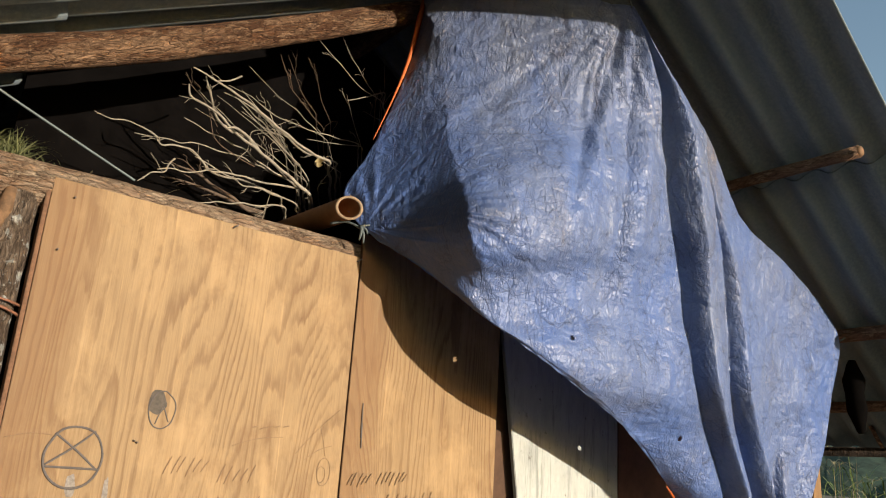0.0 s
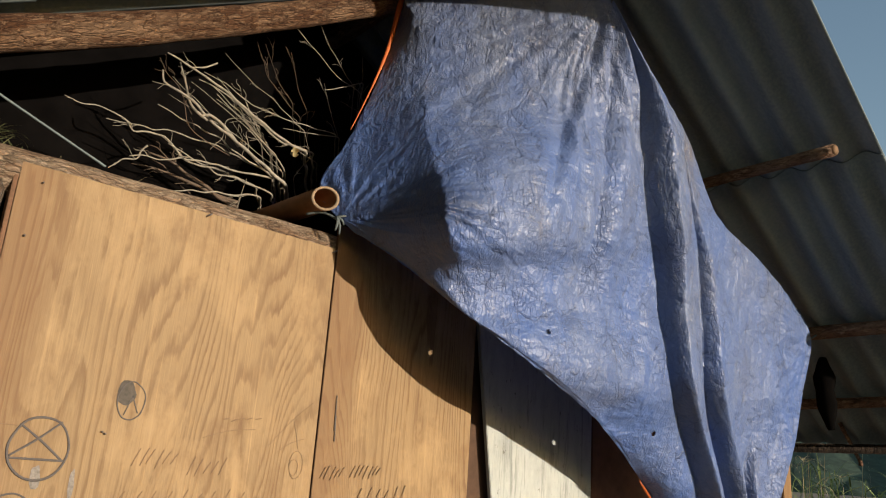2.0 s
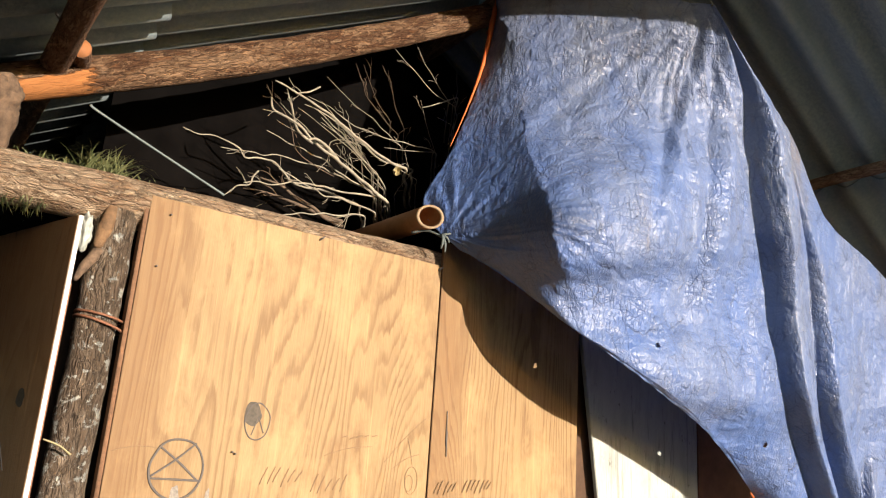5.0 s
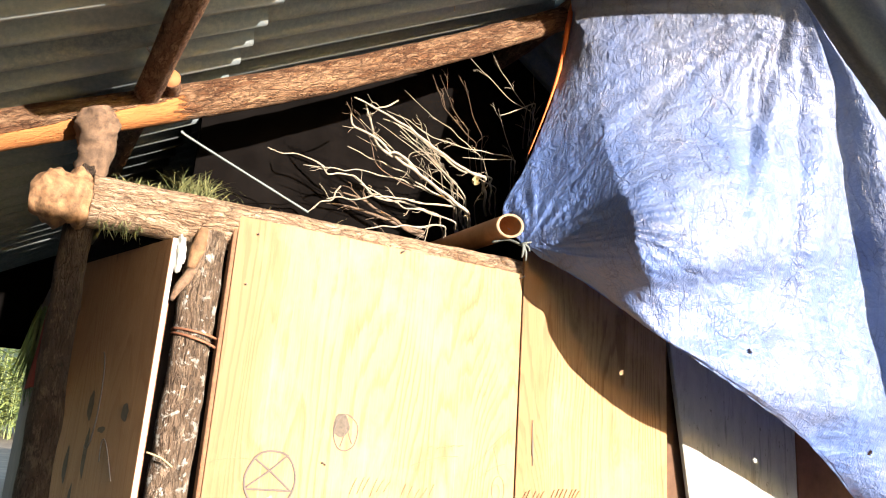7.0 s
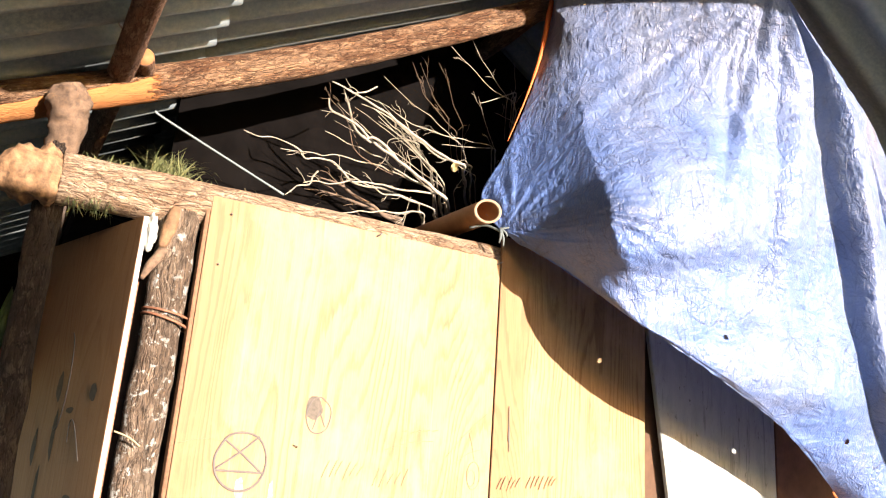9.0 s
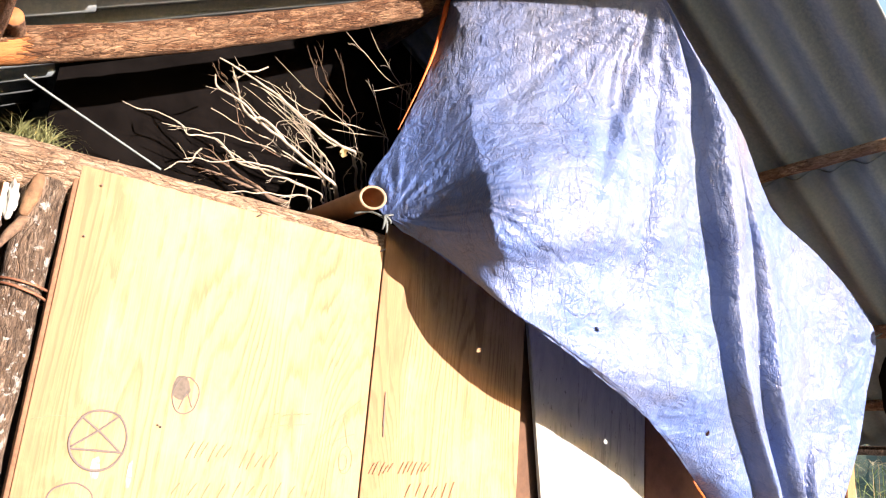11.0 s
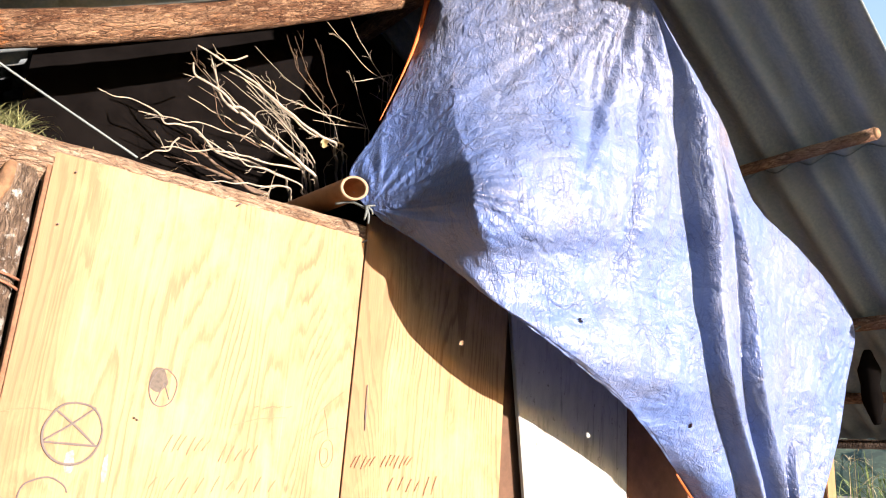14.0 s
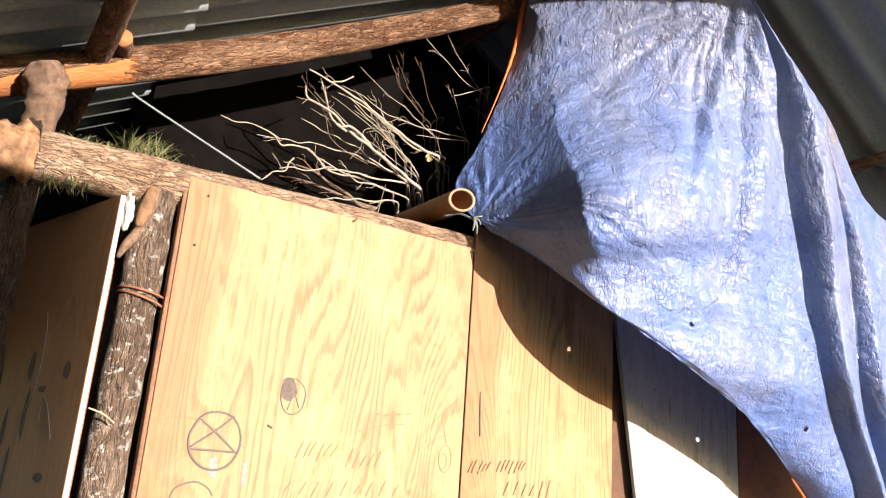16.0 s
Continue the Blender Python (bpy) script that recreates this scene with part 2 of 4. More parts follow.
def roof_material():
    m = Mat("fibre_cement", 0.85, spec=0.25)
    v = m.shift(7.0)
    stain = m.noise(m.scale(0.5, 3.0, 1.0, src=v), 1.6, 5, 0.65)
    grain = m.noise(v, 60.0, 4, 0.7)
    col = m.mix(m.ramp(stain, (0.3, 0.0), (0.72, 1.0)), (0.20, 0.235, 0.245), (0.105, 0.132, 0.145))
    col = m.mix(m.ramp(grain, (0.4, 0.0), (0.7, 0.3)), col, (0.36, 0.36, 0.31))
    m.color(col)
    m.bump(grain, 0.2, 0.002)
    return m.m


def whitewash_material():
    m = Mat("whitewashed_board", 0.75, spec=0.3)
    wear = m.noise(m.warp(m.scale(6, 6, 2.2), 2.0, 0.3), 2.2, 6, 0.72)
    streak = m.noise(m.scale(26, 26, 2.2), 1.0, 5, 0.68)
    col = m.mix(m.ramp(wear, (0.40, 0.0), (0.70, 0.7)), (0.40, 0.41, 0.375), (0.255, 0.27, 0.25))
    col = m.mix(m.ramp(streak, (0.53, 0.0), (0.66, 0.75)), col, (0.15, 0.163, 0.152))
    peel = m.noise(m.scale(9, 9, 5), 3.0, 7, 0.75)
    col = m.mix(m.ramp(peel, (0.60, 0.0), (0.64, 0.8)), col, (0.13, 0.125, 0.105))
    m.color(col)
    m.bump(m.math("ADD", wear, streak), 0.4, 0.004)
    return m.m


def leaf_material(name, a, b):
    m = Mat(name, 0.6, spec=0.3)
    g = m.t.nodes.new("ShaderNodeNewGeometry").outputs["Random Per Island"]
    m.color(m.mix(g, a, b))
    m.b.inputs["Transmission Weight"].default_value = 0.0
    return m.m


BARK_RED = bark_material("reddish_pine_bark", (0.075, 0.031, 0.015), (0.15, 0.074, 0.036), (0.29, 0.175, 0.10), 0, slope=0.50, peeled=0.85)
BARK_GREY = bark_material("pale_pine_bark", (0.17, 0.10, 0.06), (0.34, 0.22, 0.135), (0.46, 0.34, 0.23), 0)
BARK_LICHEN = bark_material("lichen_bark", (0.07, 0.048, 0.032), (0.165, 0.115, 0.078), (0.225, 0.165, 0.115), 2, (0.46, 0.45, 0.40))
BARK_DARK = bark_material("dark_bark", (0.02, 0.014, 0.010), (0.05, 0.034, 0.024), (0.07, 0.05, 0.036), 2)
BARK_POLE = bark_material("pole_bark", (0.12, 0.06, 0.035), (0.24, 0.13, 0.08), (0.30, 0.19, 0.12), 1)
RAW_WOOD = plain("fresh_cut_wood", (0.26, 0.10, 0.034), 0.75, vary=0.3, scale=30)
CHOPPED = plain("chopped_wood", (0.20, 0.112, 0.055), 0.85, vary=0.75, scale=34, bump=0.9)
STUMP = plain("weathered_stump", (0.12, 0.075, 0.046), 0.9, vary=0.6, scale=40, bump=0.8)
PLY_A = plywood_material("plywood_pine", (0.285, 0.183, 0.084), (0.145, 0.076, 0.027))
PLY_B = plywood_material("plywood_pine_narrow", (0.285, 0.182, 0.082), (0.142, 0.074, 0.026), 1.2, 5.3)
PLY_DOOR = plywood_material("plywood_weathered", (0.33, 0.20, 0.10), (0.20, 0.105, 0.045), 1.0, 9.1)
PLY_EDGE = plain("plywood_edge", (0.16, 0.08, 0.04), 0.85, vary=0.35, scale=60)
# much paler than the other plywood edges
WHITE_EDGE = plain("white_door_edge", (0.72, 0.70, 0.64), 0.6, vary=0.12, scale=40)
TARP = tarp_material()
ORANGE = plain("orange_hem", (0.50, 0.11, 0.022), 0.55, vary=0.2, scale=25)
ROOF = roof_material()
WHITEWASH = whitewash_material()
BOARD_DARK = plain("sooty_boards", (0.06, 0.042, 0.03), 0.9, vary=0.4, scale=9)
# near-black: the loft's shade is put into this colour; the sack shares it
BOARD_NEAR_BLACK = plain("near_black_boards", (0.0035, 0.003, 0.0028), 0.98, vary=0.4, scale=9, spec=0.02)
# brown of the shaded gap between boards, put into the colour
BOARD_GAP = plain("brown_gap_shade", (0.075, 0.04, 0.022), 0.9, vary=0.3, scale=12)
BOARD_RED = plain("red_brown_board", (0.17, 0.075, 0.045), 0.85, vary=0.3, scale=12)
CLAY = plain("brown_pipe", (0.30, 0.135, 0.055), 0.5, vary=0.2, scale=20)
RIM = plain("pale_pipe_rim", (0.27, 0.185, 0.11), 0.7, vary=0.2, scale=50)
STICK = plain("grey_stick", (0.27, 0.235, 0.18), 0.8, vary=0.4, scale=45, bump=0.4)
TWIG = plain("brown_twig", (0.11, 0.075, 0.05), 0.8, vary=0.4, scale=45)
CORD = plain("grey_green_cord", (0.15, 0.18, 0.175), 0.6, vary=0.2, scale=200)
BLACK_TIE = plain("faded_black_strip", (0.09, 0.105, 0.10), 0.6, vary=0.4, scale=80)
RUST = plain("rusty_wire", (0.23, 0.10, 0.055), 0.7, 0.3, vary=0.4, scale=120)
STEEL = plain("dull_nail", (0.16, 0.14, 0.13), 0.5, 0.6, scale=200)
GRAPHITE = plain("charcoal_line", (0.10, 0.085, 0.075), 0.9, vary=0.2, scale=200)
PENCIL = plain("faint_pencil", (0.19, 0.115, 0.06), 0.8, vary=0.2, scale=200)
SMUDGE = plain("grey_smudge", (0.085, 0.07, 0.055), 0.9, vary=0.3, scale=60)
BLUE_CHALK = plain("pale_blue_chalk", (0.225, 0.195, 0.165), 0.9, vary=0.45, scale=90)
PLASTIC = plain("cloudy_plastic", (0.34, 0.35, 0.31), 0.3, vary=0.3, scale=20)
RED_CLOTH = plain("red_cloth", (0.11, 0.016, 0.012), 0.9, vary=0.3, scale=30)
EARTH = plain("packed_earth", (0.20, 0.155, 0.11), 0.95, vary=0.35, scale=3.0, bump=0.5)
GREEN = leaf_material("green_blades", (0.08, 0.12, 0.03), (0.19, 0.23, 0.07))
GREEN_DARK = leaf_material("dark_foliage", (0.03, 0.055, 0.02), (0.08, 0.12, 0.035))
STRAW = leaf_material("dry_straw", (0.24, 0.19, 0.09), (0.42, 0.35, 0.20))
GREEN_LOG = leaf_material("dull_green_blades", (0.07, 0.09, 0.03), (0.22, 0.22, 0.10))
HILL = plain("far_woods", (0.035, 0.06, 0.035), 0.95, vary=0.6, scale=0.9, bump=0.0)

# ---- building helpers ----


def obj(name, bm, mat, at=(0, 0, 0), smooth=True):
    """A mesh object from a bmesh in world coordinates, its origin at `at`."""
    for v in bm.verts:
        v.co -= Vector(at)
    me = bpy.data.meshes.new(name)
    bm.to_mesh(me)
    bm.free()
    for mt in mat if isinstance(mat, (list, tuple)) else (mat,):
        me.materials.append(mt)
    if smooth:
        me.polygons.foreach_set("use_smooth", [True] * len(me.polygons))
    ob = new(name, me)
    ob.location = at
    return ob


def thing(name, at, label, category, group="", kind=""):
    ob = new(name)
    ob.empty_display_size = 0.05
    ob.location = at
    return tagged(ob, label, category, group, kind)


def base_of(ob):
    p = Vector(ob.location)
    while ob.parent:
        ob = ob.parent
        p += Vector(ob.location)
    return p


def part(name, bm, mat, parent, label="", smooth=True):
    at = base_of(parent)
    ob = obj(name, bm, mat, at, smooth)
    ob.location = (0, 0, 0)
    ob.parent = parent
    return tagged(ob, label) if label else ob


def box(x0, x1, y0, y1, z0, z1, bevel=0.0):
    bm = bmesh.new()
    bmesh.ops.create_cube(bm, size=1)
    for v in bm.verts:
        v.co = Vector((x0 if v.co.x < 0 else x1, y0 if v.co.y < 0 else y1, z0 if v.co.z < 0 else z1))
    if bevel:
        bmesh.ops.bevel(bm, geom=bm.edges[:], offset=bevel, segments=2, affect="EDGES")
    return bm


def path(pts, n):
    """n points on a smooth line through pts."""
    p = [Vector(q) for q in pts]
    if len(p) == 2:
        return [p[0].lerp(p[1], i / (n - 1)) for i in range(n)]
    out = []
    for i in range(n):
        f = i / (n - 1) * (len(p) - 1)
        k = min(int(f), len(p) - 2)
        t = f - k
        a, b, c, d = p[max(k - 1, 0)], p[k], p[k + 1], p[min(k + 2, len(p) - 1)]
        out.append(0.5 * (2 * b + (c - a) * t + (2 * a - 5 * b + 4 * c - d) * t * t + (3 * b - a - 3 * c + d) * t ** 3))
    return out


def path_at(p, u):
    """The point at u (0 to 1) of a smooth line through the points p."""
    f = u * (len(p) - 1)
    k = min(int(f), len(p) - 2)
    t = f - k
    a, b, c, d = p[max(k - 1, 0)], p[k], p[k + 1], p[min(k + 2, len(p) - 1)]
    return 0.5 * (2 * b + (c - a) * t + (2 * a - 5 * b + 4 * c - d) * t * t + (3 * b - a - 3 * c + d) * t ** 3)


def tube(bm, pts, radii, seg=8, rough=0.0, rfreq=8.0, caps=True, cap_mat=0, seed=0.0):
    """A round, tapering, uneven rod along pts."""
    rings = []
    n = len(pts)
    side = None
    for i, p in enumerate(pts):
        d = (pts[min(i + 1, n - 1)] - pts[max(i - 1, 0)]).normalized()
        if side is None:
            side = d.orthogonal().normalized()
        side = (side - d * side.dot(d)).normalized()
        up = d.cross(side)
        f = i / (n - 1) * (len(radii) - 1)
        k = min(int(f), len(radii) - 2) if len(radii) > 1 else 0
        r = radii[0] if len(radii) == 1 else radii[k] + (radii[k + 1] - radii[k]) * (f - k)
        ring = []
        for j in range(seg):
            a = 2 * math.pi * j / seg
            q = side * math.cos(a) + up * math.sin(a)
            rr = r
            if rough:
                w = p + q * r
                rr += r * rough * (noise.noise(w * rfreq + Vector((seed, 0, 0))) + 0.5 * noise.noise(w * rfreq * 2.7 + Vector((0, seed, 0))))
            ring.append(bm.verts.new(p + q * rr))
        rings.append(ring)
    for a, b in zip(rings, rings[1:]):
        for j in range(seg):
            bm.faces.new((a[j], a[(j + 1) % seg], b[(j + 1) % seg], b[j]))
    if caps:
        for ring, flip in ((rings[0], True), (rings[-1], False)):
            f = bm.faces.new(ring[::-1] if flip else ring)
            f.material_index = cap_mat
    return rings


def rod(pts, radii, n=12, seg=8, **k):
    bm = bmesh.new()
    tube(bm, path(pts, n), radii, seg, **k)
    return bm


# ---- ground and distance ----
def ground_z(x, y):
    """Level yard, a bank behind the hut, rising fields beyond."""
    d = math.hypot(x - 2, y)
    bank = max(0.0, min(1.0, (y - 4.6 + 0.25 * noise.noise(Vector((x * 0.4, y * 0.4, 0)))) / 2.2)) if y > 0 else 0.0
    side = max(0.0, min(1.0, (x - 6.6) / 2.5))
    k = max(bank, side)
    k = k * k * (3 - 2 * k)
    far = max(0.0, d - 18) * 0.02 * (1.0 if y > -8 else max(0, 1 + (y + 8) / 10))
    return 1.15 * k + far + 0.04 * noise.noise(Vector((x, y, 0)) * 0.8) * min(1, d / 4) - 0.03


bm = bmesh.new()
bmesh.ops.create_grid(bm, x_segments=150, y_segments=150, size=1.0)
for v in bm.verts:
    x, y = v.co.x, v.co.y
    v.co = Vector((math.copysign(abs(x) ** 3, x) * 300 + 2, math.copysign(abs(y) ** 3, y) * 300 + 2, 0))
    v.co.z = ground_z(v.co.x, v.co.y)
tagged(obj("ground", bm, EARTH), "packed brown earth round the log hut", "ground", kind="structure")

# wooded slope behind the fields
bm = bmesh.new()
rows = []
for i in range(10):
    rows.append([])
    for j in range(140):
        a = radians(-15 + 150 * j / 139)
        r = 70 + i * 8
        z = 1.0 + 26 * (i / 9) ** 0.8 * (0.8 + 0.35 * noise.noise(Vector((a * 4, i * 0.3, 0)))) + 1.6 * noise.noise(Vector((a * 60, i * 1.7, 3)))
        rows[-1].append(bm.verts.new((2 + r * math.cos(a), r * math.sin(a), z)))
for a, b in zip(rows, rows[1:]):
    for j in range(139):
        bm.faces.new((a[j], a[j + 1], b[j + 1], b[j]))
tagged(obj("backdrop_woods", bm, HILL), "dark green wooded slope beyond the fields", "woods", kind="structure")

# ---- roof ----
RIDGE_X, RIDGE_Z = 2.15, 4.07
FRONT = -1.42
PITCH = 0.177


def sheet_mesh(length, waves=6, thick=0.007):
    """Wavy roofing sheet: x runs down the slope, y across it."""
    n, k = waves * 10 + 1, 9
    w = waves * PITCH + 0.05
    verts, faces = [], []
    for lay in (0, 1):
        for i in range(k):
            for j in range(n):
                y = w * j / (n - 1)
                z = -0.026 * math.cos(2 * math.pi * y / PITCH) + (thick if lay else 0)
                verts.append((length * i / (k - 1), y, z))
    m = n * k
    for i in range(k - 1):
        for j in range(n - 1):
            a = i * n + j
            faces.append((a, a + 1, a + n + 1, a + n))
            faces.append((m + a, m + a + n, m + a + n + 1, m + a + 1))
    rim = [*range(n), *[i * n + n - 1 for i in range(1, k)], *[(k - 1) * n + j for j in range(n - 2, -1, -1)], *[i * n for i in range(k - 2, 0, -1)]]
    for a, b in zip(rim, rim[1:] + rim[:1]):
        faces.append((b, a, m + a, m + b))
    me = bpy.data.meshes.new("roof_sheet")
    me.from_pydata(verts, [], faces)
    me.materials.append(ROOF)
    me.polygons.foreach_set("use_smooth", [True] * len(me.polygons))
    return me


SLOPE = {"left": math.atan(0.56), "right": math.atan(0.577)}
LONG = {"left": (2.05, 2.35), "right": (1.97, 2.43)}
for side in ("left", "right"):
    ang = SLOPE[side]
    sgn = 1 if side == "right" else -1
    roof = thing("roof_" + side, (RIDGE_X, 0, RIDGE_Z), "grey corrugated fibre-cement roof slope over the log hut", "roof", kind="structure")
    if side == "right":
        roof.rotation_euler.z = radians(2.5)
    up, low = LONG[side]
    meshes = (sheet_mesh(up), sheet_mesh(low))
    for i in range(5):
        for row, me in enumerate(meshes):
            o = new("roof_sheet", me)
            o.parent = roof
            start = 0.0 if row == 0 else up - 0.16
            drop = 0.0 if row == 0 else -0.011
            y0 = (FRONT if sgn < 0 else FRONT - 0.11) + i * 6 * PITCH
            cs, sn = math.cos(ang), math.sin(ang)
            xv = Vector((sgn * cs, 0, -sn))
            zv = Vector((sgn * sn, 0, cs))
            yv = zv.cross(xv)
            org = xv * start + zv * (drop + 0.004 * (i % 2)) + Vector((0, y0, 0))
            if yv.y < 0:
                org.y += 6 * PITCH + 0.05
            o.matrix_basis = Matrix((( xv.x, yv.x, zv.x, org.x), (xv.y, yv.y, zv.y, org.y), (xv.z, yv.z, zv.z, org.z), (0, 0, 0, 1)))


def roof_z(x):
    return RIDGE_Z - (0.577 * (x - RIDGE_X) if x > RIDGE_X else 0.56 * (RIDGE_X - x))


# purlin poles under the sheets
def purlin(x, r, y0, y1, label, drop=0.03, bend=0.02, mat=None):
    z = roof_z(x) - (r + drop) / math.cos(0.52)
    pole = thing("roof_purlin", (x, y0, z), label, "pole", "purlins under the roof")
    part("pole", rod([(x, y0, z), (x + bend, (y0 + y1) / 2, z - 0.01), (x, y1, z)], [r, r * 0.95], 30, 16, rough=0.10, rfreq=9, seed=x), mat or BARK_POLE, pole)
    bm = bmesh.new()
    tube(bm, path([(x, y0 - 0.012, z), (x, y0 - 0.004, z), (x, y0 + 0.01, z)], 4), [r * 0.72, r * 0.93, r * 0.96], 14, rough=0.12, rfreq=30, seed=x)
    part("cut_end", bm, CHOPPED, pole, "pale axe-cut end")
    return pole


purlin(0.185, 0.046, -1.2, 3.8, "dark peeled purlin pole under the roof sheets", bend=0.015)
purlin(2.12, 0.055, -1.2, 3.8, "dark ridge pole under the roof sheets")
purlin(3.62, 0.029, -1.30, 3.8, "thin purlin pole with a jagged cut end", mat=BARK_POLE)
purlin(4.70, 0.04, -1.33, 3.8, "dark purlin pole under the roof sheets")
purlin(5.30, 0.035, -1.33, 3.8, "dark purlin pole under the roof sheets")
tagged(obj("eave_beam", box(5.66, 5.72, -1.3, 3.9, 1.885, 1.945, 0.006), BARK_DARK, (5.69, 0, 1.91)), "dark sawn beam under the wavy eave", "beam")

# ---- log frame of the gable front ----
def log(name, pts, radii, mat, label, n=60, seg=20, rough=0.06, cap=1, seed=1.0):
    bm = rod(pts, radii, n, seg, rough=rough, rfreq=7, cap_mat=cap, seed=seed)
    return tagged(obj(name, bm, [mat, RAW_WOOD], pts[0]), label, "log")


rafter = log("rafter_log", [(-0.62, 0.23, 2.42), (-0.25, 0.23, 2.62), (0.68, 0.23, 3.07), (1.4, 0.23, 3.47), (2.115, 0.23, 3.906)], [0.075, 0.07, 0.066, 0.06], BARK_RED,
    "reddish pine log rafter with flaking bark", 160, 30, seed=3.0)
log("rafter_log", [(2.16, 0.23, 3.86), (3.7, 0.23, 2.98), (5.2, 0.23, 2.12)], [0.06, 0.055], BARK_RED, "pine log rafter behind the tarpaulin", 40, 14, seed=5.0)

tie = thing("tie_beam_log", (0.9, 0.085, 2.33), "long pine log with a hewn end above the plywood", "log")
bm = rod([(0.07, 0.085, 2.410), (0.5, 0.085, 2.416), (0.9, 0.085, 2.430), (1.80, 0.085, 2.452)], [0.09, 0.086, 0.080, 0.070], 100, 26, rough=0.06, rfreq=7, seed=8.0)
part("trunk", bm, BARK_GREY, tie)
bm = bmesh.new()
tube(bm, path([(0.085, 0.08, 2.41), (0.03, 0.075, 2.405), (-0.045, 0.07, 2.395), (-0.105, 0.075, 2.39)], 26), [0.062, 0.092, 0.086, 0.052], 30, rough=0.30, rfreq=26, seed=6.0)
part("hewn_end", bm, CHOPPED, tie, "pale axe-hewn end")

post = thing("corner_post", (0.075, 0.16, -0.05), "dark bark-covered corner post with a knotty top", "post")
bm = rod([(0.085, 0.16, -0.05), (0.068, 0.15, 1.6), (0.055, 0.14, 2.2), (0.062, 0.13, 2.6)], [0.056, 0.048, 0.045], 60, 16, rough=0.12, seed=2.0)
part("trunk", bm, BARK_DARK, post)
bm = bmesh.new()
tube(bm, path([(0.062, 0.13, 2.50), (0.065, 0.12, 2.60), (0.045, 0.105, 2.69), (0.03, 0.10, 2.735)], 28), [0.046, 0.054, 0.070, 0.046], 28, rough=0.34, rfreq=26, seed=12.0)
part("knotty_top", bm, STUMP, post, "brown knotty sawn-off top")

post = thing("door_post", (0.44, 0.075, -0.05), "rough post with white lichen spots beside the plywood", "post")
bm = rod([(0.44, 0.075, -0.05), (0.452, 0.075, 1.2), (0.462, 0.075, 2.0), (0.468, 0.075, 2.37)], [0.07, 0.069, 0.066, 0.07], 80, 22, rough=0.11, seed=4.0)
part("trunk", bm, BARK_LICHEN, post)
bm = bmesh.new()
tube(bm, path([(0.415, 0.03, 2.23), (0.425, 0.02, 2.29), (0.44, 0.025, 2.37)], 10), [0.012, 0.026, 0.02], 10, rough=0.2, rfreq=20, seed=1.0)
part("peeled_slab", bm, CHOPPED, post, "peeled pale slab of wood")
bm = bmesh.new()
tube(bm, path([(0.425, 0.04, 2.22), (0.385, 0.02, 2.16), (0.365, 0.02, 2.11)], 9), [0.022, 0.016, 0.007], 10, rough=0.2, rfreq=20, seed=2.0)
part("broken_branch", bm, STUMP, post, "split brown branch stump")

wire = thing("wire_tie", (0.46, 0.075, 2.0), "rusty twisted wire wound round the post", "wire")
for dz, tilt in ((0.012, 0.012), (-0.012, 0.02)):
    pts = [Vector((0.47 + 0.077 * math.cos(a), 0.07 + 0.077 * math.sin(a), 2.0 + dz - tilt * math.cos(a))) for a in [2 * math.pi * k / 30 for k in range(31)]]
    bm = bmesh.new()
    tube(bm, pts, [0.0045], 6, rough=0.3, rfreq=60)
    part("strand", bm, RUST, wire)

log("far_post", [(5.2, 0.15, -0.05), (5.2, 0.15, 2.1)], [0.06, 0.055], BARK_DARK, "dark post carrying the hidden rafter", 20, 12)
log("log_chock", [(0.252, 0.06, 2.905), (0.275, 0.17, 2.91), (0.28, 0.30, 2.92)], [0.032, 0.034], BARK_POLE, "short orange-ended log chock on the rafter", 10, 14, 0.1)

# ---- front wall ----
def ply_sheet(x0, x1, z0, z1, y, mat, label):
    t = thing("plywood_sheet", (x0, y, z0), label, "plywood sheet", "plywood of the front wall")
    bm = box(x0, x1, y, y + 0.018, z0, z1, 0.0015)
    for f in bm.faces:
        f.material_index = 1 if abs(f.normal.x) > 0.9 or abs(f.normal.z) > 0.9 else 0
    part("panel", bm, [mat, PLY_EDGE], t, smooth=False)
    return t


sheet_a = ply_sheet(0.55, 1.766, 0.0, 2.44, 0.0, PLY_A, "bright pine plywood sheet with charcoal doodles")
part("edge_batten", box(0.535, 0.5485, 0.004, 0.05, 0.0, 2.42, 0.002), PLY_EDGE, sheet_a, "brown batten along the edge", smooth=False)
sheet_b = ply_sheet(1.776, 2.60, 0.0, 2.55, 0.003, PLY_B, "narrow pine plywood sheet half shaded by the tarpaulin")
bm = box(2.72, 3.53, 0.03, 0.055, 0.0, 2.4, 0.003)
for v in bm.verts:
    if v.co.x < 3:
        v.co.x += 0.17 * (1.85 - v.co.z)
tagged(obj("white_board", bm, WHITEWASH, (2.69, 0.03, 0), False), "wide board with worn whitewash and grey streaks", "board")
# strip added behind the gap; its dark brown stands for the shade there
tagged(obj("filler_strip", box(2.60, 3.2, 0.09, 0.11, 0.0, 2.4, 0.002), BOARD_GAP, (2.65, 0.09, 0), False), "added dark brown strip standing for the shaded gap between the boards", "board")
tagged(obj("brown_board", box(3.55, 4.3, 0.04, 0.06, 0.0, 2.4, 0.003), BOARD_RED, (3.55, 0.04, 0), False), "dark red-brown wall board", "board")
tagged(obj("wall_front", box(0.36, 5.1, 0.15, 0.19, 0.0, 2.30), BOARD_DARK, smooth=False), "dark boards behind the front sheets", "wall", kind="structure")
bm = bmesh.new()
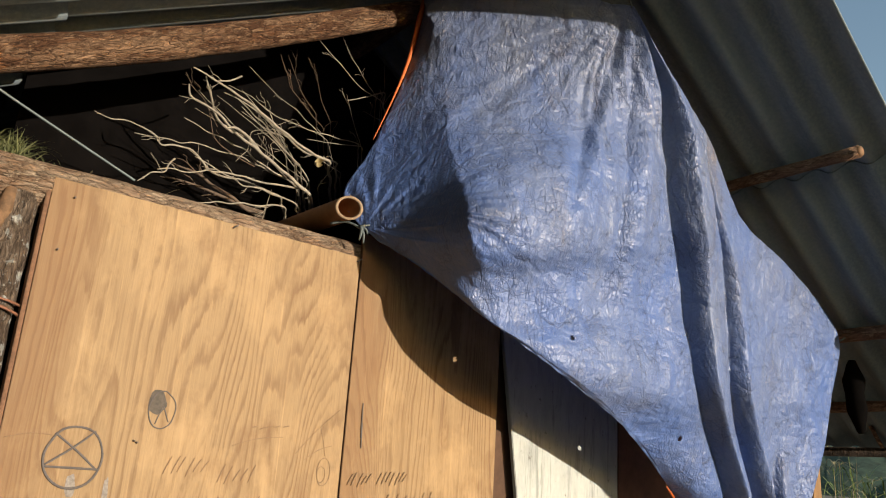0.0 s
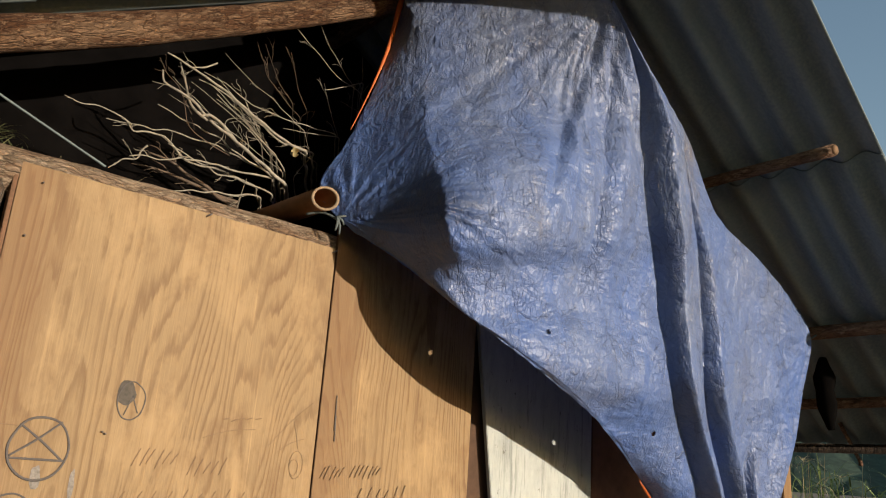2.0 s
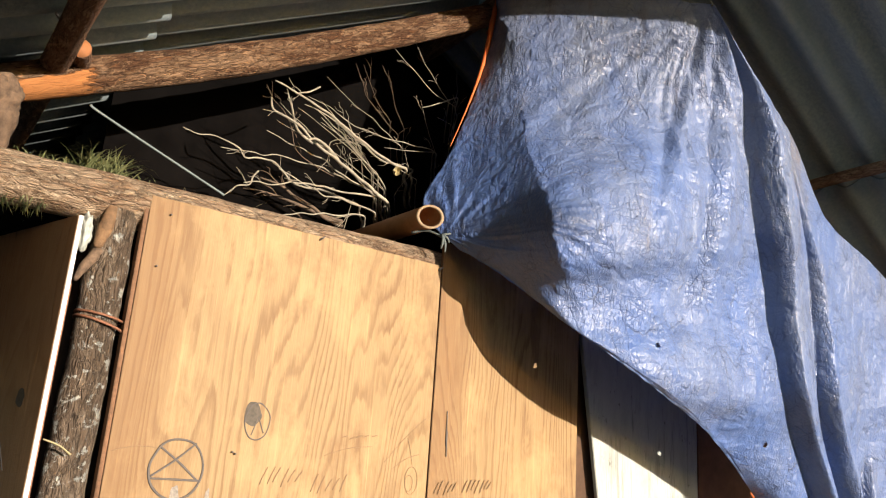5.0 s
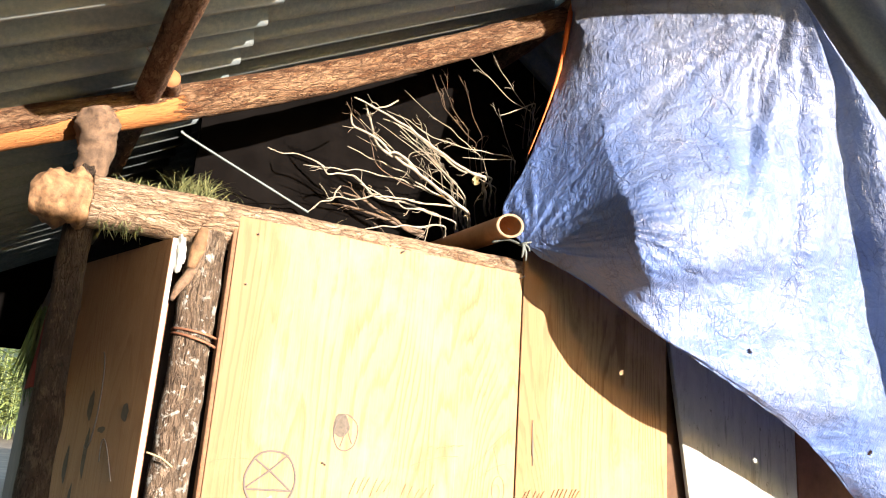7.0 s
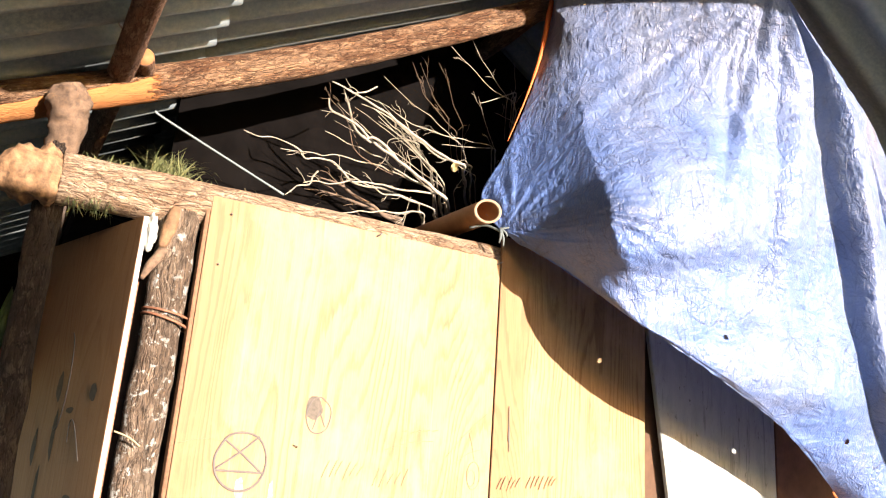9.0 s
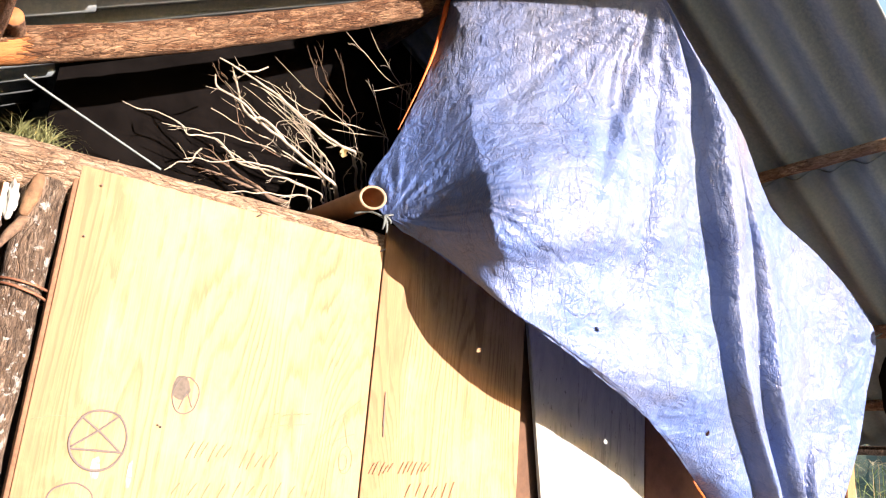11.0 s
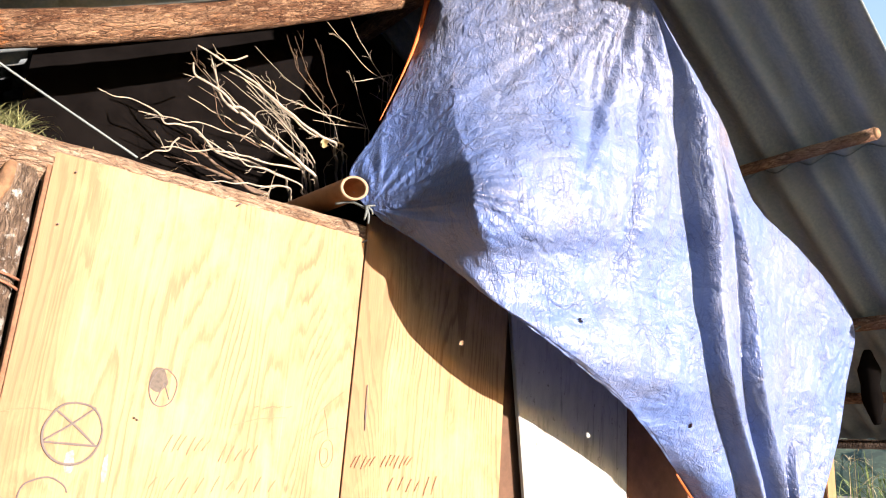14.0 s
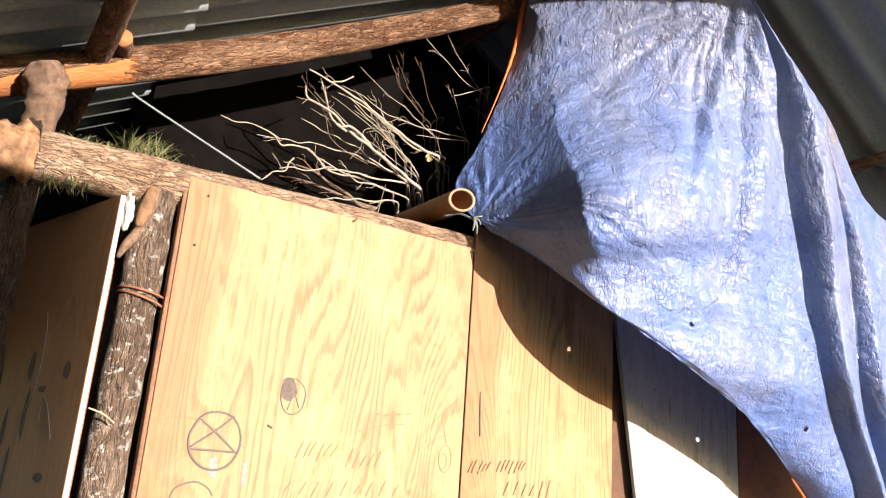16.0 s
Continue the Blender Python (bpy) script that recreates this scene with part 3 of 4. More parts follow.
for y in (3.70, 3.74):
    vs = [bm.verts.new((x, y, z)) for x, z in ((-1.3, 2.30), (5.4, 2.10), (5.4, roof_z(5.4) + 0.06), (RIDGE_X, RIDGE_Z + 0.06), (-1.3, roof_z(-1.3) + 0.06))]
    bm.faces.new(vs)
bmesh.ops.bridge_loops(bm, edges=bm.edges[:])
# low sun reaches this wall, so its colour carries the shade
tagged(obj("wall_back", bm, BOARD_NEAR_BLACK, smooth=False), "dark boards closing the back gable", "wall", kind="structure")
tagged(obj("wall_left", box(0.10, 0.14, 0.75, 3.7, 0.0, 2.5), BOARD_DARK, smooth=False), "dark boarded side of the hut", "wall", kind="structure")
tagged(obj("wall_right", box(5.1, 5.14, 0.10, 3.7, 0.0, 2.2), BOARD_DARK, smooth=False), "dark boarded side of the hut", "wall", kind="structure")
tagged(obj("loft_floor", box(0.15, 5.1, 0.20, 3.7, 2.34, 2.40), BOARD_NEAR_BLACK, smooth=False), "dark boards of the loft under the roof", "floor", kind="structure")

# added wall, coloured near-black in place of the deep shade behind the branches
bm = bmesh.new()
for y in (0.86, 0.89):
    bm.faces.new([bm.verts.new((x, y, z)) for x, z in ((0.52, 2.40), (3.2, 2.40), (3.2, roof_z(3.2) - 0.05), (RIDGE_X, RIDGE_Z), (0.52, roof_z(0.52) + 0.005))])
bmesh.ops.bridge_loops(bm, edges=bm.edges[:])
tagged(obj("wall_loft", bm, BOARD_NEAR_BLACK, smooth=False), "added near-black wall standing for the loft's deep shade behind the branches", "wall", kind="structure")

# added out-of-view blocker: keeps the sun off the door leaf and corner post
tagged(obj("wall_yard", box(-5.0, 1.265, -4.12, -4.0, -0.05, 2.80), BOARD_DARK, smooth=False), "unseen plain wall added behind the camera to shade the hut's left front", "wall", kind="structure")

# ---- tarpaulin ----
# the hem on the wall side, the ridge where the cloth turns, and the outer hem, from the top down
LEFT = [(2.08, 0.1, 3.91), (1.988, 0.08, 3.469), (1.83, 0.08, 3.01), (1.705, 0.09, 2.735), (1.735, -0.05, 2.55), (1.926, -0.23, 2.388),
        (2.07, -0.42, 2.21), (2.19, -0.51, 2.114), (2.51, -0.553, 1.966), (2.982, -0.456, 1.819), (3.545, -0.294, 1.574), (3.85, -0.24, 1.36)]
TURN = [(2.048, 0.02, 3.854), (2.06, -0.095, 3.43), (1.968, -0.286, 2.983), (1.882, -0.53, 2.628), (1.905, -0.57, 2.42), (2.06, -0.50, 2.33),
        (2.22, -0.51, 2.20), (2.42, -0.57, 2.10), (2.793, -0.586, 1.975), (3.242, -0.474, 1.829), (3.596, -0.414, 1.58), (3.92, -0.30, 1.36)]
RIGHT = [(2.60, -0.78, 3.685), (2.798, -0.78, 3.506), (3.017, -0.77, 3.352), (3.239, -0.76, 3.207), (3.512, -0.75, 2.914), (3.933, -0.74, 2.79),
         (4.334, -0.73, 2.637), (4.573, -0.72, 2.456), (4.472, -0.70, 2.139), (4.389, -0.68, 1.859), (4.251, -0.66, 1.591), (4.14, -0.64, 1.368)]
NV = 380
le, tu, re = path(LEFT, NV), path(TURN, NV), path(RIGHT, NV)

# pleats that fan out from the upper tie: down the cloth, where each lies across it and how deep it is
MAIN_FOLD = ((0.0, 0.09, 0.18, 0.27, 0.36, 0.45, 0.55, 0.64, 0.73, 0.82, 0.91, 1.0), (0.993, 0.975, 0.916, 0.855, 0.80, 0.726, 0.652, 0.594, 0.552, 0.526, 0.52, 0.545))
MAIN_DEEP = ((0.0, 0.09, 0.18, 0.27, 0.41, 0.55, 0.7, 1.0), (0.0, 0.035, 0.095, 0.145, 0.15, 0.125, 0.105, 0.115))
NEXT_FOLD = ((0.0, 0.09, 0.18, 0.27, 0.36, 0.45, 0.55, 0.64, 0.73, 0.82, 0.91, 1.0), (0.998, 0.99, 0.968, 0.939, 0.877, 0.795, 0.72, 0.66, 0.631, 0.618, 0.626, 0.66))
NEXT_DEEP = ((0.0, 0.25, 0.36, 0.45, 0.55, 0.7, 0.85, 1.0), (0.0, 0.0, 0.02, 0.05, 0.065, 0.085, 0.115, 0.13))
LOW_FOLD, LOW_DEEP = ((0.8, 0.91, 1.0), (0.765, 0.735, 0.71)), ((0.8, 0.85, 0.9, 1.0), (0.0, 0.03, 0.09, 0.14))
SOFT_FOLD, SOFT_DEEP = ((0.04, 0.18, 0.32, 0.45, 0.55, 0.65), (0.944, 0.818, 0.697, 0.559, 0.477, 0.37)), ((0.03, 0.15, 0.3, 0.45, 0.6, 0.68), (0.02, 0.04, 0.055, 0.045, 0.025, 0.0))
DUST_FOLD, DUST_DEEP = ((0.04, 0.09, 0.18, 0.27, 0.36, 0.45), (0.918, 0.837, 0.715, 0.593, 0.51, 0.452)), ((0.03, 0.1, 0.22, 0.35, 0.45), (0.02, 0.035, 0.035, 0.012, 0.0))


def along_fold(v, line):
    """A pleat's place or depth at v, with its bends eased."""
    return sum(float(np.interp(v + k * 0.015, *line)) for k in range(-3, 4)) / 7


def columns(i):
    """The cloth's columns in row i, so placed that the two main pleats' edges follow the mesh."""
    v = i / (NV - 1)
    a, b = along_fold(v, MAIN_FOLD) + 0.004 * math.sin(v * 31) * v, along_fold(v, NEXT_FOLD)
    da, db = along_fold(v, MAIN_DEEP), along_fold(v, NEXT_DEEP)
    wide = (re[i] - tu[i]).length * 1.5
    ease = max(0.12, 0.24 - 0.2 * v)
    sa = min(0.004 + 1.6 * ease * da / wide, (b - a) * 0.45, (1 - a) * 0.3)
    sb = min(0.004 + 0.34 * db / wide, (1 - b) * 0.45)
    marks = ((0.0, 190), (a, 16), (a + sa, 40), (b, 14), (b + sb, 54), (1.0, 0))
    out = []
    for (p, n), (q, _) in zip(marks, marks[1:]):
        out += [p + (q - p) * k / n for k in range(n)]
    soft = along_fold(v, SOFT_DEEP) * min(1, max(0, (0.68 - v) * 8))
    dust = along_fold(v, DUST_DEEP) * min(1, max(0, (0.45 - v) * 8))
    low = along_fold(v, LOW_DEEP) * min(1, max(0, (v - 0.8) * 20))
    return [*out, 1.0], ((a, da, sa, 0.22, 0.22), (b, db, sb, 0.07, 0.16), (along_fold(v, SOFT_FOLD), soft, 0.05, 0.10, 0.07),
                         (along_fold(v, DUST_FOLD), dust, 0.03, 0.07, 0.05), (along_fold(v, LOW_FOLD), low, 0.02, 0.06, 0.12))


def pleat(d, deep, step, before, after):
    """The cloth falls back slowly, comes forward sharply at the pleat's line and sinks back beyond it."""
    if d < -before or d > step + after:
        return 0.0
    if d < 0:
        return 0.5 * deep * (1 + d / before) ** 2
    if d < step:
        return deep * (0.5 - (1 - (1 - d / step) ** 2))
    return -0.5 * deep * (1 - (d - step) / after) ** 2


def crumple(x, z, f, seed):
    """Sharp-edged dents between straight creases, 0 to 1."""
    q = Vector((x * f, z * f * 0.8, seed))
    q += Vector((noise.noise(q * 0.5), noise.noise(q * 0.5 + Vector((9, 0, 0))), 0)) * 0.7
    return min(1.0, abs(noise.noise(q)) * 2.2)


def drawn(p, tie, count, seed, reach):
    """Straight creases that run out from a tie."""
    dx, dz = p.x - tie[0], p.z - tie[1]
    r = math.hypot(dx, dz)
    if r > reach or r < 0.01:
        return 0.0
    ang = math.atan2(dz, dx)
    return (abs(noise.noise(Vector((math.cos(ang) * count, math.sin(ang) * count, seed + r * 0.8)))) * 2 - 0.5) * min(1, r * 6) * (1 - r / reach)


def tarp_point(u, v, i, pleats):
    m = tu[i].lerp(re[i], 0.5)
    m.y -= 0.03
    p = path_at((le[i], tu[i], m, re[i]), u)
    # a taut flank that the sun only grazes, from the hem to the turn
    if u < 1 / 3:
        taut = max(0, min(1, (v - 0.04) * 9, (0.50 - v) * 7))
        flat = le[i].lerp(tu[i], u * 3)
        flat.x += float(np.interp(v, (0.10, 0.18, 0.26), (-0.012, 0.012, 0.034))) * math.sin(math.pi * u * 3)
        p = p.lerp(flat, 0.95 * taut)
    for at, deep, step, before, after in pleats:
        p.y += pleat(u - at, deep, step, before, after)
    # a slack roll below the upper hem
    roll = 0.075 * (1 - ((u - 0.5) / 0.62) ** 2)
    p.y -= 0.045 * math.exp(-((v - roll) / 0.022) ** 2) * min(1, u * 5, (1 - u) * 5)
    p.z += 0.06 * 4 * u * (1 - u) * max(0, 1 - v * 7)
    edge = min(1, u * 14, (1 - u) * 14, v * 30)
    # creases drawn towards the ties
    p.y += edge * 0.085 * max(0, 1 - 2 * u) * drawn(p, (1.735, 2.56), 6.0, 3.0, 0.55)
    p.y += edge * 0.026 * drawn(p, (2.60, 3.70), 7.0, 8.0, 1.5)
    p.y += edge * 0.020 * drawn(p, (4.573, 2.456), 5.0, 5.0, 0.8)
    # slack cloth, crumpled at three sizes
    n1 = noise.noise(Vector((p.x * 2.2, p.z * 2.2, 1.3))) * 0.022
    n1 += 0.006 * crumple(p.x + 0.4 * p.z, p.z, 4.0, 1.0) + 0.0018 * crumple(p.x, p.z - 0.5 * p.x, 11.0, 4.0)
    p.y += edge * (n1 - 0.006)
    p.z += (1 - edge) * 0.008 * noise.noise(Vector((u * 40, v * 60, 2.0)))
    return p


verts, faces = [], []
for i in range(NV):
    us, pleats = columns(i)
    NU = len(us)
    for u in us:
        verts.append(tarp_point(u, i / (NV - 1), i, pleats))
for i in range(NV - 1):
    for j in range(NU - 1):
        a = i * NU + j
        faces.append((a, a + NU, a + NU + 1, a + 1))
# two small holes torn in the cloth near its lower hem
HOLES = ((2.46, 2.155, 0.011), (3.34, 1.817, 0.013))


def torn(f):
    c = sum((verts[k] for k in f), Vector()) / 4
    return any(math.hypot(c.x - hx, c.z - hz) < hr for hx, hz, hr in HOLES)


faces = [f for f in faces if not torn(f)]
tarp = thing("tarpaulin", (2.61, -0.78, 3.7), "faded blue tarpaulin with crinkles and pale grime, tied under the roof", "tarpaulin")
me = bpy.data.meshes.new("sheet")
me.from_pydata([p - tarp.location for p in verts], [], faces)
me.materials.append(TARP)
me.polygons.foreach_set("use_smooth", [True] * len(me.polygons))
cloth = new("sheet", me)
cloth.parent = tarp
sol = cloth.modifiers.new("thickness", "SOLIDIFY")
sol.thickness, sol.offset = 0.002, 0


def hem(pts, radii, label):
    bm = bmesh.new()
    tube(bm, pts, radii, 8, rough=0.3, rfreq=30)
    part("hem", bm, ORANGE, tarp, label)


hem([p + Vector((-0.012, 0.004, 0)) for p in le[1:70:3]], [0.011, 0.014, 0.009, 0.004, 0.002], "orange inner face of the turned hem")
hem([p + Vector((-0.004, 0.0, -0.008)) for p in le[340:377:4]], [0.004, 0.012], "orange inner face of the turned hem")
# ties that hold the cloth
for ends in (((2.60, -0.78, 3.685), (2.56, -0.76, 3.80)), ((4.57, -0.72, 2.456), (4.76, -0.70, 2.53)), ((1.715, -0.07, 2.54), (1.67, -0.02, 2.57), (1.62, 0.03, 2.56))):
    part("tie", rod(ends, [0.005], 8, 6, rough=0.3, rfreq=40), BLACK_TIE, tarp, "faded cord tie")
for dx, dz in ((0.012, -0.075), (-0.008, -0.065), (0.035, 0.01), (0.03, -0.03)):
    part("tie", rod([(1.705, -0.075, 2.55), (1.705 + dx * 0.6, -0.09, 2.55 + dz * 0.5), (1.705 + dx, -0.085, 2.55 + dz)], [0.006, 0.004], 7, 6, rough=0.4, rfreq=50), BLACK_TIE, tarp, "faded cord tie")

# ---- pipe ----
pipe = thing("pipe", (1.66, 0.4, 2.62), "brown hollow pipe jutting out over the wall log", "pipe")
bm = bmesh.new()
pp = path([(1.66, -0.04, 2.625), (1.64, 0.8, 2.63)], 8)
seg = 28
outer = tube(bm, pp, [0.052], seg, caps=False)
inner = tube(bm, pp, [0.044], seg, caps=False)
for v in (*outer[0], *inner[0]):
    v.co.y -= 0.45 * (v.co.x - 1.66)
for f in bm.faces[-seg * 7:]:
    f.normal_flip()
part("barrel", bm, CLAY, pipe)
bm = bmesh.new()
rr = []
for r, y in ((0.053, -0.038), (0.053, -0.044), (0.043, -0.044), (0.043, -0.036)):
    rr.append([bm.verts.new((1.66 + r * math.cos(2 * math.pi * k / seg), y - 0.45 * r * math.cos(2 * math.pi * k / seg), 2.625 + r * math.sin(2 * math.pi * k / seg))) for k in range(seg)])
for a, b in zip(rr, rr[1:]):
    for k in range(seg):
        bm.faces.new((a[k], a[(k + 1) % seg], b[(k + 1) % seg], b[k]))
part("rim", bm, RIM, pipe, "pale sawn rim")

for x, y, z, dx, dz in ((0.135, -0.12, 2.905, -0.02, 0.02), (0.21, -0.18, 2.90, 0.0, -0.045)):
    tagged(obj("spike_nail", rod([(x + 0.02, y + 0.03, z), (x, y, z + dz * 0.3), (x + dx, y - 0.03, z + dz)], [0.004, 0.004, 0.006], 8, 7), STEEL, (x, y, z)),
           "dull spike nail driven into the purlin pole", "nail")

# ---- door leaf beside the post ----
leaf = thing("door_leaf", (0.33, 0, 0), "weathered brown plywood door leaf standing open, in shade", "door")
A, B = Vector((0.345, -0.005, 0)), Vector((0.13, 0.74, 0))
along = (B - A).normalized()
side = Vector((along.y, -along.x, 0))


def slab(a, b, lo, hi, z0, z1):
    """An upright board between a and b, from lo to hi across it."""
    bm = bmesh.new()
    q = [a + side * lo, b + side * lo, b + side * hi, a + side * hi]
    low = [bm.verts.new((p.x, p.y, z0)) for p in q]
    top = [bm.verts.new((p.x, p.y, z1)) for p in q]
    bm.faces.new(low[::-1])
    bm.faces.new(top)
    for k in range(4):
        bm.faces.new((low[k], low[(k + 1) % 4], top[(k + 1) % 4], top[k]))
    return bm


part("panel", slab(A + along * 0.004, B, -0.009, 0.009, 0.02, 2.315), PLY_DOOR, leaf, smooth=False)
part("edge_strip", slab(A, A + along * 0.004, -0.0070, 0.0070, 0.02, 2.315), WHITE_EDGE, leaf, "white edge strip", smooth=False)
part("edge_batten", slab(A + along * 0.03, A + along * 0.055, 0.010, 0.026, 0.02, 2.10), RUST, leaf, "rusty brown batten", smooth=False)
rnd = random.Random(5)
FACE = side * -0.0105


def smear(u, z, w, h, mat, parent, a=A, d=None):
    """An uneven flat stain on an upright face."""
    d = d or along
    bm = bmesh.new()
    n = 22
    c = bm.verts.new(a + d * u + FACE + Vector((0, 0, z)))
    ring = []
    for k in range(n):
        t = 2 * math.pi * k / n
        r = 0.95 + 0.35 * noise.noise(Vector((math.cos(t) * 1.3, math.sin(t) * 1.3, u * 7 + z * 3)))
        ring.append(bm.verts.new(a + d * (u + w * r * math.cos(t)) + FACE + Vector((0, 0, z + h * r * math.sin(t)))))
    for k in range(n):
        bm.faces.new((c, ring[k], ring[(k + 1) % n]))
    part("stain", bm, mat, parent, "dark soot stain", smooth=False)


smear(0.14, 1.74, 0.03, 0.028, SMUDGE, leaf)
smear(0.42, 1.76, 0.025, 0.05, SMUDGE, leaf)
smear(0.40, 1.60, 0.018, 0.10, SMUDGE, leaf)
smear(0.55, 1.55, 0.02, 0.06, SMUDGE, leaf)
smear(0.30, 1.68, 0.03, 0.012, SMUDGE, leaf)
smear(0.47, 1.42, 0.014, 0.09, SMUDGE, leaf)
smear(0.20, 1.40, 0.04, 0.014, SMUDGE, leaf)


def line_on(parent, pts, r, mat, name="mark", label="charcoal line"):
    bm = bmesh.new()
    tube(bm, pts, [r], 5)
    part(name, bm, mat, parent, label)


line_on(leaf, [A + along * (0.40 - 0.05 * math.sin(t)) + FACE + Vector((0, 0, 1.78 + 0.17 * math.cos(t))) for t in [0.2 + k * 0.3 for k in range(12)]], 0.0025, GRAPHITE)
line_on(leaf, [A + along * (0.16 + 0.12 * math.sin(t * 0.7)) + FACE + Vector((0, 0, 1.52 + 0.13 * math.sin(t))) for t in [k * 0.3 for k in range(10)]], 0.002, GRAPHITE)

bm = bmesh.new()
bmesh.ops.create_icosphere(bm, subdivisions=4, radius=1.0)
for v in bm.verts:
    k = 1 + 0.35 * noise.noise(v.co * 2.2) + 0.2 * abs(noise.noise(v.co * 6))
    v.co = Vector((0.372 + v.co.x * 0.020 * k, 0.045 + v.co.y * 0.03 * k, 2.275 + v.co.z * 0.062 * k))
tagged(obj("plastic_bag", bm, PLASTIC, (0.372, 0.045, 2.23)), "crumpled cloudy plastic bag stuffed beside the door post", "plastic bag")
tagged(obj("straw_wisp", rod([(0.36, -0.012, 1.62), (0.405, -0.02, 1.605), (0.44, -0.03, 1.58)], [0.003], 8, 5), STRAW, (0.40, 0, 1.6)), "dry straw stuck behind the door edge", "straw")

# ---- drawings, nails and scars on the plywood ----
YF = -0.0015


def circle_pts(cx, cz, rx, rz, seed, a0=0.0, a1=6.5, n=44):
    out = []
    for k in range(n):
        a = a0 + (a1 - a0) * k / (n - 1)
        w = 1 + 0.07 * noise.noise(Vector((math.cos(a) * 1.5, math.sin(a) * 1.5, seed)))
        out.append(Vector((cx + rx * w * math.cos(a), YF, cz + rz * w * math.sin(a))))
    return out


def stroke(parent, pts, r, mat, label="charcoal line"):
    bm = bmesh.new()
    tube(bm, pts, [r * 0.8, r, r * 0.9], 6)
    for v in bm.verts:
        v.co.y = YF + (v.co.y - YF) * 0.25
    part("drawing", bm, mat, parent, label)


stroke(sheet_a, circle_pts(0.772, 1.555, 0.088, 0.095, 1.0), 0.0042, GRAPHITE)
for x0, z0, x1, z1 in ((0.705, 1.625, 0.845, 1.521), (0.826, 1.640, 0.690, 1.528), (0.686, 1.523, 0.852, 1.522)):
    stroke(sheet_a, path([(x0, YF, z0), ((x0 + x1) / 2 + 0.006, YF, (z0 + z1) / 2), (x1, YF, z1)], 12), 0.0040, GRAPHITE)
stroke(sheet_a, circle_pts(1.028, 1.728, 0.046, 0.062, 2.0), 0.0022, GRAPHITE)
stroke(sheet_a, path([(1.03, YF, 1.745), (1.055, YF, 1.69)], 6), 0.002, GRAPHITE)
stroke(sheet_a, path([(1.03, YF, 1.745), (1.01, YF, 1.68)], 6), 0.002, GRAPHITE)
FACE = Vector((0, YF, 0))
smear(0.0, 1.752, 0.036, 0.04, SMUDGE, sheet_a, Vector((1.010, 0, 0)), Vector((1, 0, 0)))
stroke(sheet_a, circle_pts(0.72, 1.36, 0.07, 0.06, 3.0, 0.3, 3.4, 20), 0.003, GRAPHITE)
# handwriting too faint to read: short slanted bars
for sheet, x0, x1, zb, h, n in ((sheet_a, 1.06, 1.22, 1.545, 0.060, 6), (sheet_a, 1.26, 1.40, 1.53, 0.060, 5), (sheet_b, 1.80, 1.92, 1.535, 0.050, 5), (sheet_b, 1.95, 2.10, 1.55, 0.050, 7),
                                (sheet_a, 1.36, 1.52, 1.70, 0.010, 5), (sheet_b, 1.98, 2.25, 1.46, 0.07, 6), (sheet_a, 1.02, 1.50, 1.42, 0.05, 9)):
    for k in range(n):
        x = x0 + (x1 - x0) * (k + 0.5) / n + rnd.uniform(-0.004, 0.004)
        hh = h * rnd.uniform(0.6, 1.1)
        zz = zb + rnd.uniform(-0.006, 0.006) + 0.012 * (k / n)
        stroke(sheet, path([(x - 0.011, YF, zz - hh / 2), (x, YF, zz), (x + 0.013, YF, zz + hh / 2)], 5), 0.0021, PENCIL, "faint pencil bar")
smear(0.0, 1.465, 0.016, 0.04, BLUE_CHALK, sheet_a, Vector((0.775, 0, 0)), Vector((1, 0, 0)))
smear(0.0, 1.45, 0.009, 0.05, BLUE_CHALK, sheet_a, Vector((0.885, 0, 0)), Vector((1, 0, 0)))
for x0, z0, x1, z1 in ((1.56, 1.62, 1.74, 1.80), (1.60, 1.60, 1.72, 1.66), (1.30, 1.63, 1.50, 1.675), (1.66, 1.72, 1.69, 1.62), (0.56, 1.60, 0.70, 1.618)):
    stroke(sheet_a, path([(x0, YF, z0), ((x0 + x1) / 2, YF, (z0 + z1) / 2 + 0.01), (x1, YF, z1)], 8), 0.0012, PENCIL, "faint pencil line")
stroke(sheet_a, circle_pts(1.69, 1.56, 0.03, 0.05, 6.0), 0.0013, PENCIL, "faint pencil line")
stroke(sheet_a, circle_pts(1.68, 1.55, 0.018, 0.03, 7.0), 0.0013, PENCIL, "faint pencil line")
for z0, z1, x in ((1.84, 1.70, 1.846), (1.76, 1.66, 1.851)):
    stroke(sheet_b, path([(x, YF, z0), (x + 0.003, YF, z1)], 6), 0.0022, GRAPHITE, "dark split in the veneer")
for x, z, h in ((0.62, 2.385, 0.0), (1.187, 2.425, 1.0), (1.752, 2.42, 1.0), (0.60, 2.20, 0.0), (0.95, 1.62, 0.0), (0.96, 1.615, 0.0)):
    bm = bmesh.new()
    tube(bm, path([(x, 0.0, z), (x, -0.006, z), (x + 0.012 * h, -0.012 - 0.006 * h, z + 0.010 * h)], 5), [0.004, 0.003], 7)
    part("nail", bm, STEEL, sheet_a, "dull bent nail")

# ---- brushwood in the loft ----
brush = thing("brushwood_pile", (1.6, 0.4, 2.42), "heap of bare grey branches and twigs in the dark loft", "branches")
rb = random.Random(21)


def crooked(a, b, n, amp):
    """A line from a to b with kinks at its joints."""
    pts = [a]
    for k in range(1, n):
        p = a.lerp(b, k / n)
        fall = math.sin(math.pi * k / n)
        pts.append(p + Vector((rb.uniform(-amp, amp), rb.uniform(-amp, amp), rb.uniform(-amp, amp) + amp * 0.7 * fall)))
    pts.append(b)
    return pts


